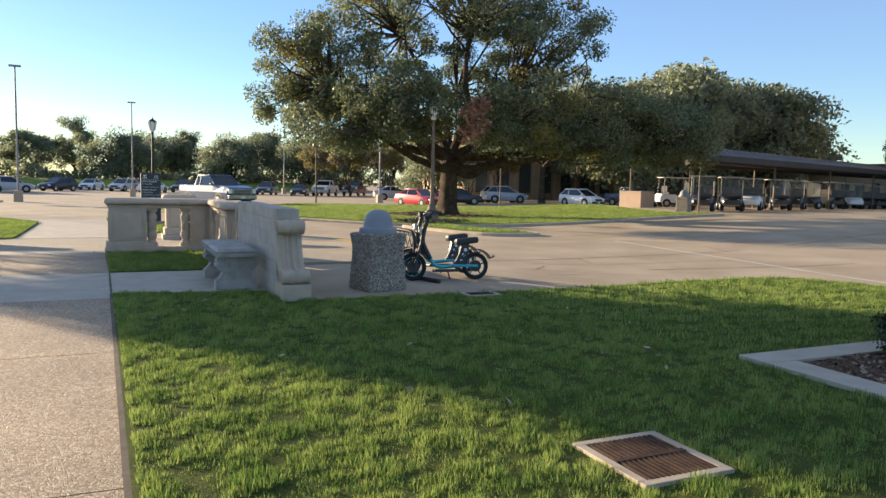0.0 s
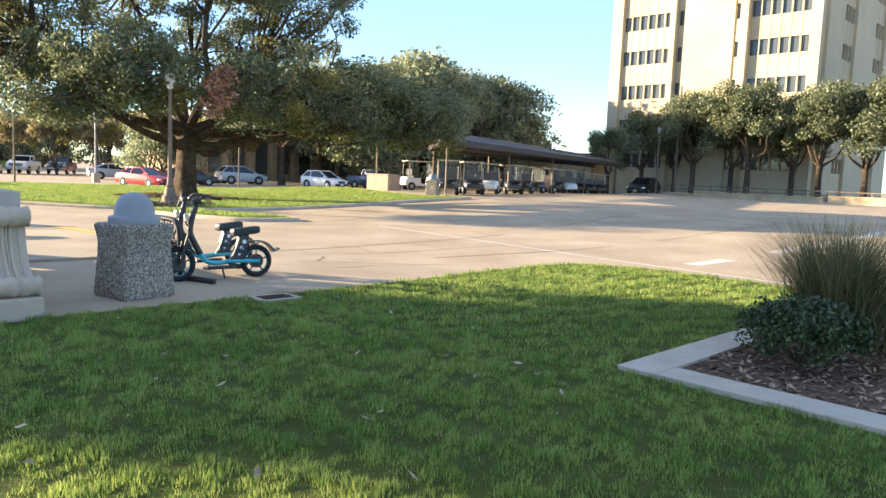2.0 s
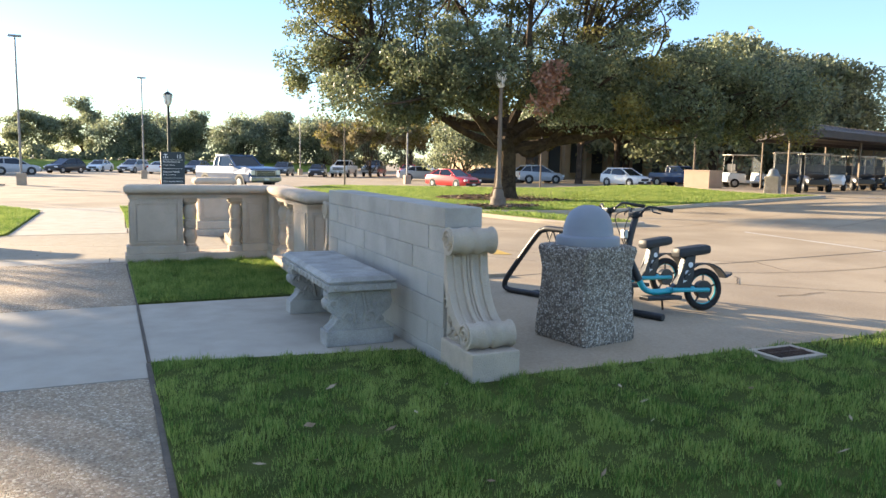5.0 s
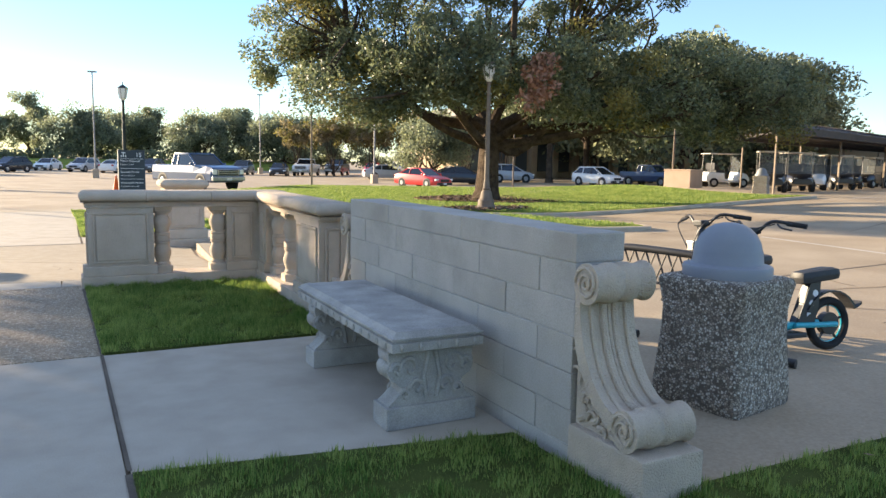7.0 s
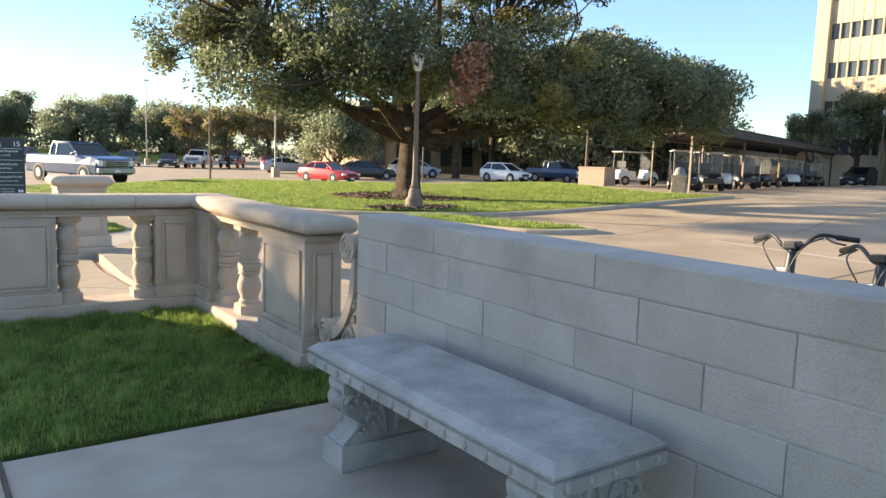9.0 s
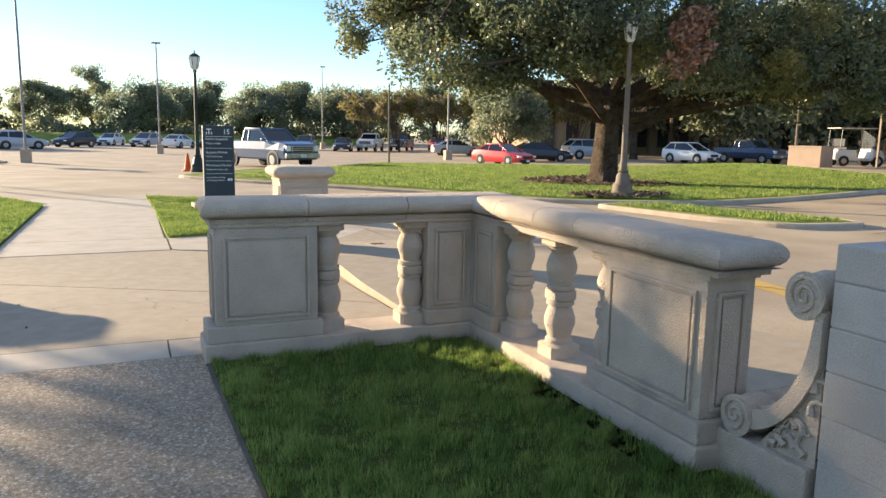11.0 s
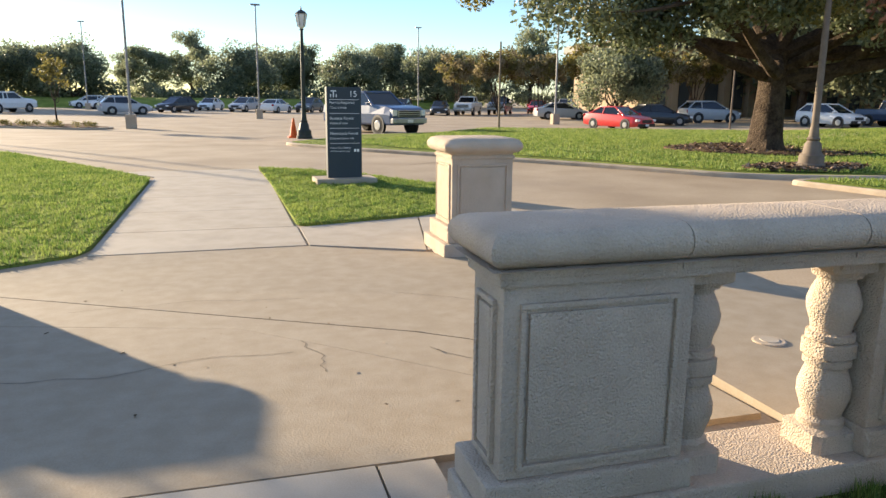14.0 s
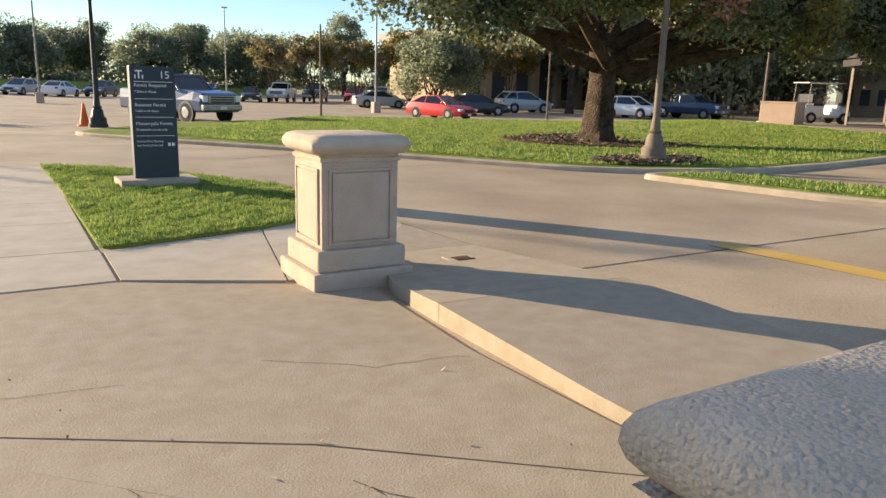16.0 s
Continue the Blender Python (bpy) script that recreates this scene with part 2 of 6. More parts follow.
M_BEIGE = material("beige_hall_wall", (0.36, 0.27, 0.18), (0.44, 0.34, 0.23), rough=0.9, scale=0.5, fine=8, bump=0.1)
M_ROOF = material("brown_metal_roof", (0.035, 0.028, 0.026), (0.06, 0.05, 0.047), rough=0.55, scale=1.5, fine=20, bump=0.1)
M_TAN = material("tan_rendered_block", (0.50, 0.36, 0.27), (0.58, 0.43, 0.33), rough=0.9, scale=2, fine=40, bump=0.2)
M_LIME = material("yellow_limestone", (0.36, 0.28, 0.17), (0.5, 0.4, 0.26), rough=0.9, scale=2, fine=20, bump=0.5, stain=0.4, stain_col=(0.22, 0.17, 0.1))
M_RIM = material("alloy_rim", (0.30, 0.30, 0.30), (0.42, 0.42, 0.42), rough=0.35, metal=0.8, scale=5, fine=40, bump=0)
M_YEL = material("worn_yellow_paint", (0.50, 0.30, 0.06), (0.55, 0.36, 0.10), rough=0.8, scale=3, fine=60, bump=0.1, stain=0.7, stain_col=(0.42, 0.34, 0.25))
M_LINE = material("worn_white_paint", (0.50, 0.46, 0.40), (0.62, 0.58, 0.52), rough=0.8, scale=2, fine=50, bump=0.1, stain=0.8, stain_col=(0.42, 0.34, 0.27))
M_MORTAR = material("wall_mortar", (0.38, 0.35, 0.32), (0.48, 0.45, 0.41), rough=0.95, scale=5, fine=60, bump=0.3)
M_JOINT = material("dark_joint", (0.09, 0.07, 0.055), (0.15, 0.12, 0.09), rough=0.95, scale=5, fine=60, bump=0.3)
M_DRY = material("fallen_leaf", (0.20, 0.13, 0.07), (0.42, 0.33, 0.22), rough=0.8, scale=3, fine=30, bump=0, island=0.8)
M_LAMPRED = glassy("red_tail_lens", (0.35, 0.01, 0.01), 0.15)
M_CANVAS = material("cream_cart_roof", (0.55, 0.50, 0.42), (0.66, 0.62, 0.54), rough=0.6, scale=2, fine=40, bump=0.05)
M_SEAT = material("black_vinyl", (0.02, 0.02, 0.021), (0.04, 0.04, 0.042), rough=0.5, scale=5, fine=100, bump=0.15)


# ---- mesh helpers ----
def finish(name, bm, mat, parent=None, label="", smooth=False):
    me = bpy.data.meshes.new(name)
    bmesh.ops.recalc_face_normals(bm, faces=bm.faces)
    bm.to_mesh(me)
    bm.free()
    me.materials.append(mat)
    if smooth:
        me.shade_smooth()
        me.set_sharp_from_angle(angle=radians(38))
    ob = new(name, me)
    if parent:
        ob.parent = parent
    if label:
        tagged(ob, label)
    return ob


def part(name, bm, mat, parent, label="", smooth=False):
    return finish(name, bm, mat, parent, label, smooth)


def thing(name, label, category, x=0.0, y=0.0, z=0.0, rz=0.0, group="", kind=""):
    ob = new(name)
    ob.empty_display_size = 0.1
    ob.matrix_world = pose(x, y, z, 0, 0, rz)
    return tagged(ob, label, category, group, kind)


def box(bm, x0, x1, y0, y1, z0, z1, bev=0.0):
    r = bmesh.ops.create_cube(bm, size=1)
    for v in r["verts"]:
        v.co = Vector((x0 + (v.co.x + 0.5) * (x1 - x0), y0 + (v.co.y + 0.5) * (y1 - y0), z0 + (v.co.z + 0.5) * (z1 - z0)))
    if bev:
        es = list({e for v in r["verts"] for e in v.link_edges})
        bmesh.ops.bevel(bm, geom=es, offset=bev, segments=2, affect="EDGES", profile=0.6)
    return bm


def boxed(x0, x1, y0, y1, z0, z1, bev=0.0):
    return box(bmesh.new(), x0, x1, y0, y1, z0, z1, bev)


def spin(bm, prof, n=24, cx=0.0, cy=0.0, sq=None):
    """Turn a profile of (radius, z) about an upright axis; sq makes rings square instead of round."""
    rings = []
    for r, z in prof:
        ring = []
        for i in range(n):
            a = 2 * math.pi * (i + 0.5) / n
            c, s = math.cos(a), math.sin(a)
            k = 1.0
            if sq:
                k = 1 / max(abs(c), abs(s))
                k = 1 + (k - 1) * sq
            ring.append(bm.verts.new((cx + r * k * c, cy + r * k * s, z)))
        rings.append(ring)
    for a, b in zip(rings, rings[1:]):
        for i in range(n):
            bm.faces.new((a[i], a[(i + 1) % n], b[(i + 1) % n], b[i]))
    bm.faces.new(rings[0][::-1])
    bm.faces.new(rings[-1])
    return bm


def sweep(bm, pts, r, n=8, closed=False, r2=None):
    """A tube along points; r2 is the radius at the far end."""
    pts = [Vector(p) for p in pts]
    m, rings, side = len(pts), [], None
    for i, p in enumerate(pts):
        if closed:
            d = pts[(i + 1) % m] - pts[i - 1]
        else:
            d = pts[min(i + 1, m - 1)] - pts[max(i - 1, 0)]
        d.normalize()
        if side is None:
            side = d.orthogonal().normalized()
        side = (side - d * side.dot(d))
        side = side.normalized() if side.length > 1e-6 else d.orthogonal().normalized()
        up = d.cross(side)
        k = i / max(1, m - 1)
        rr = r if r2 is None else r + (r2 - r) * k
        rings.append([bm.verts.new(p + (side * math.cos(2 * math.pi * j / n) + up * math.sin(2 * math.pi * j / n)) * rr) for j in range(n)])
    pairs = list(zip(rings, rings[1:])) + ([(rings[-1], rings[0])] if closed else [])
    for a, b in pairs:
        for j in range(n):
            bm.faces.new((a[j], a[(j + 1) % n], b[(j + 1) % n], b[j]))
    if not closed:
        bm.faces.new(rings[0][::-1])
        bm.faces.new(rings[-1])
    return bm


def bend(pts, steps=6):
    """A smooth line through points."""
    P = [Vector(p) for p in pts]
    P = [2 * P[0] - P[1]] + P + [2 * P[-1] - P[-2]]
    out = []
    for i in range(1, len(P) - 2):
        for k in range(steps):
            t = k / steps
            a, b, c, d = P[i - 1], P[i], P[i + 1], P[i + 2]
            out.append(0.5 * (2 * b + (c - a) * t + (2 * a - 5 * b + 4 * c - d) * t * t + (3 * b - a - 3 * c + d) * t ** 3))
    return out + [P[-2]]


def prism(bm, outline, lo, hi, axis="y"):
    """A flat outline of (a, b) drawn out along an axis: x: (y, z), y: (x, z), z: (x, y)."""
    def put(a, b, c):
        return {"x": (c, a, b), "y": (a, c, b), "z": (a, b, c)}[axis]
    A = [bm.verts.new(put(a, b, lo)) for a, b in outline]
    B = [bm.verts.new(put(a, b, hi)) for a, b in outline]
    n = len(outline)
    fs = [bm.faces.new(A[::-1]), bm.faces.new(B)]
    for i in range(n):
        fs.append(bm.faces.new((A[i], A[(i + 1) % n], B[(i + 1) % n], B[i])))
    return fs


def quick(name, verts, faces, mat, parent=None, smooth=False):
    """A large mesh from arrays of corners and faces that were worked out in code."""
    me = bpy.data.meshes.new(name)
    V, F = np.asarray(verts, np.float32), np.asarray(faces, np.int32)
    me.vertices.add(len(V))
    me.vertices.foreach_set("co", V.ravel())
    me.loops.add(F.size)
    me.loops.foreach_set("vertex_index", F.ravel())
    me.polygons.add(len(F))
    me.polygons.foreach_set("loop_start", np.arange(0, F.size, F.shape[1], dtype=np.int32))
    if smooth:
        me.polygons.foreach_set("use_smooth", np.ones(len(F), bool))
    me.update(calc_edges=True)
    me.materials.append(mat)
    ob = new(name, me)
    if parent:
        ob.parent = parent
    return ob


def inside(poly, X, Y):
    ok = np.zeros(len(X), bool)
    n = len(poly)
    for i in range(n):
        (x1, y1), (x2, y2) = poly[i], poly[(i + 1) % n]
        c = ((y1 > Y) != (y2 > Y)) & (X < (x2 - x1) * (Y - y1) / ((y2 - y1) or 1e-9) + x1)
        ok ^= c
    return ok


def step01(a, b, v):
    t = min(1.0, max(0.0, (v - a) / (b - a)))
    return t * t * (3 - 2 * t)


def ground_z(x, y):
    """Height of the paving: level by the lawn, falling to the road, a little further to the car park, and rising to the carport."""
    return 0.5 * step01(13, 28, x) * step01(48, 36, y) * step01(-8, 6, y) - 0.03 - 0.12 * max(step01(4.5, 9.5, x), min(1, max(0, (y - 16.4) / 4))) - 0.2 * step01(33, 55, y) * step01(40, 24, x)


def chamfered(pts, r, seg=6):
    """Round the corners of a polygon."""
    out, n = [], len(pts)
    for i in range(n):
        p, a, b = Vector(pts[i]), Vector(pts[i - 1]), Vector(pts[(i + 1) % n])
        d1, d2 = (a - p), (b - p)
        k = min(r, d1.length * 0.45, d2.length * 0.45)
        s, e = p + d1.normalized() * k, p + d2.normalized() * k
        for j in range(seg + 1):
            t = j / seg
            q = s * (1 - t) ** 2 + p * 2 * t * (1 - t) + e * t * t
            out.append((q.x, q.y))
    return out


def bladed(name, poly, density, height, mat, parent=None, zf=None, z=0.0, lean=0.5, width=0.006, seed=1, clump=0.6, holes=()):
    """Blades of grass, one pointed triangle each, strewn over a polygon."""
    rng = np.random.default_rng(seed)
    P = np.array(poly)
    lo, hi = P.min(0), P.max(0)
    n = int((hi[0] - lo[0]) * (hi[1] - lo[1]) * density)
    X, Y = rng.uniform(lo[0], hi[0], n), rng.uniform(lo[1], hi[1], n)
    k = inside(poly, X, Y)
    for x0, x1, y0, y1 in holes:
        k &= ~((X > x0) & (X < x1) & (Y > y0) & (Y < y1))
    X, Y = X[k], Y[k]
    n = len(X)
    wave = np.zeros(n)
    for q in range(14):
        a, w = rng.uniform(0, math.pi), 2 * math.pi / rng.uniform(0.10, 0.55)
        wave += np.sin((X * math.cos(a) + Y * math.sin(a)) * w + rng.uniform(0, 6.28) + 1.5 * np.sin(X * 2.3 + q) + 1.5 * np.sin(Y * 2.9 - q))
    wave = np.clip(0.5 + wave / 9.0, 0, 1)
    k = rng.random(n) < 0.45 + 0.9 * wave
    X, Y, wave = X[k], Y[k], wave[k]
    n = len(X)
    H = height * rng.uniform(0.5, 1.2, n) * (1 - clump + clump * 2.0 * wave)
    A = rng.uniform(0, 2 * math.pi, n)
    T = rng.uniform(0.1, 1.0, n) * lean * H
    B = rng.uniform(0, 2 * math.pi, n)
    W = width * rng.uniform(0.7, 1.3, n)
    V = np.zeros((n, 3, 3), np.float32)
    Z = np.full(n, z) if zf is None else np.array([zf(a, b) for a, b in zip(X, Y)])
    V[:, 0] = np.stack([X - W * np.cos(A), Y - W * np.sin(A), Z - 0.005], 1)
    V[:, 1] = np.stack([X + W * np.cos(A), Y + W * np.sin(A), Z - 0.005], 1)
    V[:, 2] = np.stack([X + T * np.cos(B), Y + T * np.sin(B), Z + H], 1)
    return quick(name, V.reshape(-1, 3), np.arange(3 * n).reshape(-1, 3), mat, parent)


def leaf_cloud(rng, centres, radii, per, size, flat=0.75):
    """Leaf quads strewn round clump centres. Gives corners and faces."""
    C = np.repeat(np.asarray(centres, np.float32), per, 0)
    R = np.repeat(np.asarray(radii, np.float32), per)
    n = len(C)
    D = rng.normal(size=(n, 3))
    D /= np.linalg.norm(D, axis=1)[:, None]
    D *= (rng.uniform(0, 1, n) ** 0.45 * R)[:, None]
    D[:, 2] *= flat
    P = C + D
    U = rng.normal(size=(n, 3))
    U /= np.linalg.norm(U, axis=1)[:, None]
    W = np.cross(U, rng.normal(size=(n, 3)))
    W /= np.linalg.norm(W, axis=1)[:, None] + 1e-9
    S = size * rng.uniform(0.6, 1.3, n)[:, None]
    V = np.stack([P - U * S, P + W * S * 0.5, P + U * S, P - W * S * 0.5], 1)
    return V.reshape(-1, 3), np.arange(4 * n).reshape(-1, 4)


# ---- ground, lawns and paving ----
def make_ground():
    xs = sorted(set([-1500, -600, -250, -120, -60] + list(range(-40, -6, 4)) + [v * 0.5 for v in range(-12, 30)] + list(range(15, 60, 3)) + [70, 90, 130, 250, 600, 1500]))
    ys = sorted(set([-1500, -500, -150, -60, -25, -10] + list(range(-6, 9, 3)) + [v * 0.5 for v in range(18, 48)] + list(range(24, 64, 3)) + [70, 90, 130, 250, 600, 1500]))
    V = [(x, y, ground_z(x, y) - (0.01 if y < 9 and x < 5 else 0)) for y in ys for x in xs]
    n = len(xs)
    F = [(j * n + i, j * n + i + 1, (j + 1) * n + i + 1, (j + 1) * n + i) for j in range(len(ys) - 1) for i in range(n - 1)]
    return tagged(quick("ground", V, F, M_ROAD, smooth=True), "tan concrete road and car park, worn and stained", "road", kind="structure")


make_ground()


def bed(name, poly, z, depth, mat, label, category="lawn", kind="structure"):
    bm = bmesh.new()
    prism(bm, poly, z - depth, z, "z")
    bmesh.ops.triangulate(bm, faces=bm.faces)
    return tagged(finish(name, bm, mat), label, category, kind=kind)


LAWN = [(0.42, -14), (0.11, 10.47), (1.98, 10.17), (2.02, 9.28), (5.2, 9.26), (7.0, 9.28), (8.6, 9.45), (10.1, 9.45), (10.9, 9.2), (11.3, 8.5), (11.4, 7.4), (11.4, -14)]
lawn = bed("lawn", LAWN, 0.012, 0.15, M_SOIL, "thick green turf lawn beside the footpath")
NEAR = [(0.26, 2.0), (0.11, 10.47), (1.98, 10.17), (2.02, 9.28), (5.12, 9.26), (5.12, 2.0)]
RIGHT = [(5.12, 5.1), (5.12, 9.26), (7.0, 9.28), (8.6, 9.45), (10.1, 9.45), (10.9, 9.2), (11.3, 8.5), (11.4, 7.4), (11.4, 5.1)]
tagged(bladed("lawn_grass", NEAR, 7200, 0.046, M_GRASS, seed=3, width=0.0042, holes=((2.51, 3.08, 3.15, 3.77), (4.39, 4.85, 8.87, 9.19))), "short green mown grass of the lawn", "grass", kind="stuff")
tagged(bladed("lawn_grass", RIGHT, 2600, 0.052, M_GRASS, seed=4, width=0.0065), "short green mown grass of the lawn", "grass", kind="stuff")
SMALL = [(0.07, 12.76), (2.0, 12.76), (2.0, 13.3), (1.86, 13.3), (1.86, 15.76), (0.01, 15.76)]
bed("small_lawn", SMALL, 0.012, 0.1, M_SOIL, "small shaded patch of grass inside the balustrade")
tagged(bladed("small_lawn_grass", SMALL, 13000, 0.055, M_GRASS, seed=5, width=0.0038), "dark green grass inside the balustrade", "grass", kind="stuff")

SIGNLAWN = [(0.06, 22.85), (2.2, 23.45), (3.1, 24.3), (3.0, 26.6), (2.1, 28.3), (0.9, 29.8), (-0.1, 30.4), (0.0, 27.5)]
bed("sign_lawn", chamfered(SIGNLAWN, 0.3), -0.10, 0.3, M_FARGRASS, "sunlit grass patch round the car park sign")
tagged(bladed("sign_lawn_grass", SIGNLAWN, 3000, 0.04, M_GRASS, z=-0.10, seed=6, width=0.006), "sunlit green grass round the sign", "grass", kind="stuff")
WESTLAWN = [(-2.15, 21.6), (-2.15, 28.6), (-2.9, 30.0), (-6.4, 36.0), (-30, 40), (-30, 19.5), (-4.0, 20.4)]
bed("west_lawn", chamfered(WESTLAWN, 0.5), -0.10, 0.3, M_FARGRASS, "sunlit grass lawn west of the footpath")
tagged(bladed("west_lawn_grass", [(-2.15, 21.6), (-2.15, 28.6), (-2.9, 30.0), (-6.4, 36.0), (-9, 36), (-9, 19.8), (-4.0, 20.4)], 1500, 0.042, M_GRASS, z=-0.10, seed=7, width=0.0075),
       "sunlit green grass beside the footpath", "grass", kind="stuff")
bed("path_west_lawn", [(-40, -14), (-40, 15.9), (-4.2, 15.9), (-4.2, -14)], 0.0, 0.1, M_FARGRASS, "grass lawn on the far side of the footpath")

ISLAND = chamfered([(0.9, 39.4), (3.2, 35.4), (7.4, 29.9), (9.6, 26.5), (12.6, 25.5), (17, 25.4), (21.5, 25.5), (26.3, 25.6), (25.2, 27.0), (25.2, 30), (27, 35), (28.5, 40.5), (26, 45.5), (13, 50.6), (5, 46.5)], 1.2)
STRIP = chamfered([(9.75, 25.7), (10.4, 22.4), (11.1, 20.9), (12.9, 20.7), (13.2, 21.4), (11.6, 25.4)], 0.5)


def kerbed(name, poly, z, grass_mat, label):
    cx, cy = sum(p[0] for p in poly) / len(poly), sum(p[1] for p in poly) / len(poly)
    bm = bmesh.new()
    n = len(poly)
    zs = [ground_z(*p) + 0.10 for p in poly]

    def inset(p, k, zz):
        d = Vector((cx - p[0], cy - p[1]))
        d.normalize()
        return bm.verts.new((p[0] + d.x * k, p[1] + d.y * k, zz))
    rows = [[inset(p, k, zt + dz) for p, zt in zip(poly, zs)] for k, dz in ((0, -0.3), (0.01, -0.03), (0.04, 0.0), (0.2, 0.0), (0.2, -0.1))]
    for a, b in zip(rows, rows[1:]):
        for i in range(n):
            bm.faces.new((a[i], a[(i + 1) % n], b[(i + 1) % n], b[i]))
    tagged(finish(name + "_kerb", bm, M_KERB), "raised pale concrete kerb round the grass island", "kerb", kind="structure")
    bm = bmesh.new()
    ring = [inset(p, 0.19, zt - 0.005) for p, zt in zip(poly, zs)]
    mid = bm.verts.new((cx, cy, z))
    for i in range(n):
        bm.faces.new((ring[i], ring[(i + 1) % n], mid))
    return tagged(finish(name, bm, grass_mat), label, "lawn", kind="structure")


kerbed("island_lawn", ISLAND, 0.02, M_FARGRASS, "sunlit grass island round the large oak")
kerbed("strip_lawn", STRIP, -0.01, M_FARGRASS, "narrow grass strip with a rounded concrete kerb")
ISL_NEAR = [(3.0, 38), (4.4, 35), (7.8, 30.4), (9.8, 27.1), (12.6, 25.9), (17, 25.8), (21.5, 25.9), (25.2, 25.9), (24.8, 27.0), (24.8, 30), (26.4, 35), (27.8, 40.3), (25, 45), (12, 49)]
tagged(bladed("island_grass", ISL_NEAR, 420, 0.05, M_GRASS, zf=lambda x, y: max(-0.02, ground_z(x, y) + 0.10), seed=8, width=0.013), "sunlit mown grass of the island", "grass", kind="stuff")
tagged(bladed("strip_grass", [(10.1, 25.3), (10.8, 22.2), (11.3, 21.3), (12.7, 21.1), (11.4, 25.1)], 500, 0.05, M_GRASS, z=-0.02, seed=9, width=0.014), "mown grass of the narrow strip", "grass", kind="stuff")


def paving(name, label, slabs, mat, thick=0.05, zf=None, z=0.0, gap=0.006):
    """A stretch of paving whose slabs are pieces of their own with open joints."""
    root = thing(name, label, "paving", kind="structure")
    for poly in slabs:
        c = Vector((sum(p[0] for p in poly) / len(poly), sum(p[1] for p in poly) / len(poly)))
        bm = bmesh.new()
        out = []
        for p in poly:
            d = Vector(p) - c
            d = d * (1 - gap / max(d.length, 0.01) * 1.4)
            out.append(c + d)
        top = [bm.verts.new((p.x, p.y, zf(p.x, p.y) if zf else z)) for p in out]
        low = [bm.verts.new((p.x, p.y, (zf(p.x, p.y) if zf else z) - thick)) for p in out]
        m = len(out)
        bm.faces.new(top)
        bm.faces.new(low[::-1])
        for i in range(m):
            bm.faces.new((low[i], low[(i + 1) % m], top[(i + 1) % m], top[i]))
        part("slab", bm, mat, root)
    return root


def rect(x0, x1, y0, y1):
    return [(x0, y0), (x1, y0), (x1, y1), (x0, y1)]


paving("aggregate_path", "tan exposed aggregate footpath beside the lawn",
       [rect(-2.1, 0.4, y, y + 3.0) for y in (1.11, 4.11, 7.11)] + [rect(-2.1, 0.4, y, y + 3.0) for y in (-11, -7.9, -4.9, -1.9)] +
       [rect(-4.2, -2.1, y, y + 3.0) for y in (-1.9, 1.11, 4.11, 7.11)] + [rect(-2.1, 0.08, 12.75, 16.0), rect(-4.2, -2.1, 12.75, 16.0)], M_AGG)
paving("bench_pavement", "grey smooth concrete slab under the bench", [[(0.105, 10.12), (2.03, 10.12), (2.03, 12.74), (0.07, 12.74)], [(-2.1, 10.12), (0.095, 10.12), (0.06, 12.74), (-2.1, 12.74)], rect(-4.2, -2.1, 10.12, 12.74)], M_SLAB)
paving("band_pavement", "pale concrete band across the end of the footpath", [rect(-4.2, -2.3, 16.0, 16.45), rect(-2.3, -0.22, 16.0, 16.45), rect(-0.22, 0.02, 16.0, 16.45)], M_SLAB)


def plaza_z(x, y):
    return 0.0 - 0.135 * min(1, max(0, (y - 16.4) / 4))


PZ = [[(-9, 16.46), (1.3, 16.46), (0.1, 17.8), (-0.7, 18.65), (-3, 19.4), (-9, 20.0)],
      [(1.3, 16.46), (1.66, 16.46), (1.66, 17.15), (0.4, 18.25), (-3, 20.4), (-9, 20.4), (-9, 20.0), (-3, 19.4), (-0.7, 18.65), (0.1, 17.8)],
      [(0.4, 18.25), (1.66, 17.15), (1.66, 19.0), (1.8, 20.66), (0.06, 21.62), (-2.2, 21.58), (-4, 20.4), (-3, 20.4)]]
paving("plaza_pavement", "tan stained concrete plaza with diagonal joints and cracks", PZ, M_PLAZA, zf=plaza_z, gap=0.013)
paving("sidewalk", "pale concrete footpath between the lawns", [[(-2.13, 21.6), (0.05, 21.65), (0.05, 22.85), (-2.13, 22.85)], [(0.07, 21.65), (1.25, 21.1), (1.7, 23.25), (0.07, 22.8)], [(1.26, 21.1), (2.3, 21.2), (3.3, 23.0), (3.15, 24.2), (1.71, 23.25)]] +
       [rect(-2.13, 0.02, 22.86 + 1.55 * i, 22.86 + 1.55 * (i + 1)) for i in range(4)] + [[(-2.13, 29.06), (0.0, 29.06), (-0.1, 30.4), (-2.9, 30.2)]], M_SLAB, z=-0.132, thick=0.1)
# raised landing beside the plaza, with a pale step face
paving("landing_pavement", "raised concrete landing with a pale step edge",
       [[(1.7, 13.4), (4.6, 13.4), (3.4, 17.6), (3.5, 18.8), (3.47, 19.6), (1.78, 19.6), (1.7, 18.0)], [(1.78, 19.6), (3.47, 19.6), (3.36, 21.6), (2.25, 21.6), (1.84, 20.4)],
        [(2.25, 21.6), (3.36, 21.6), (3.25, 22.9)]], M_PLAZA, thick=0.22, zf=lambda x, y: 0.012 - 0.125 * min(1, max(0, (y - 19.6) / 2.0)), gap=0.003)


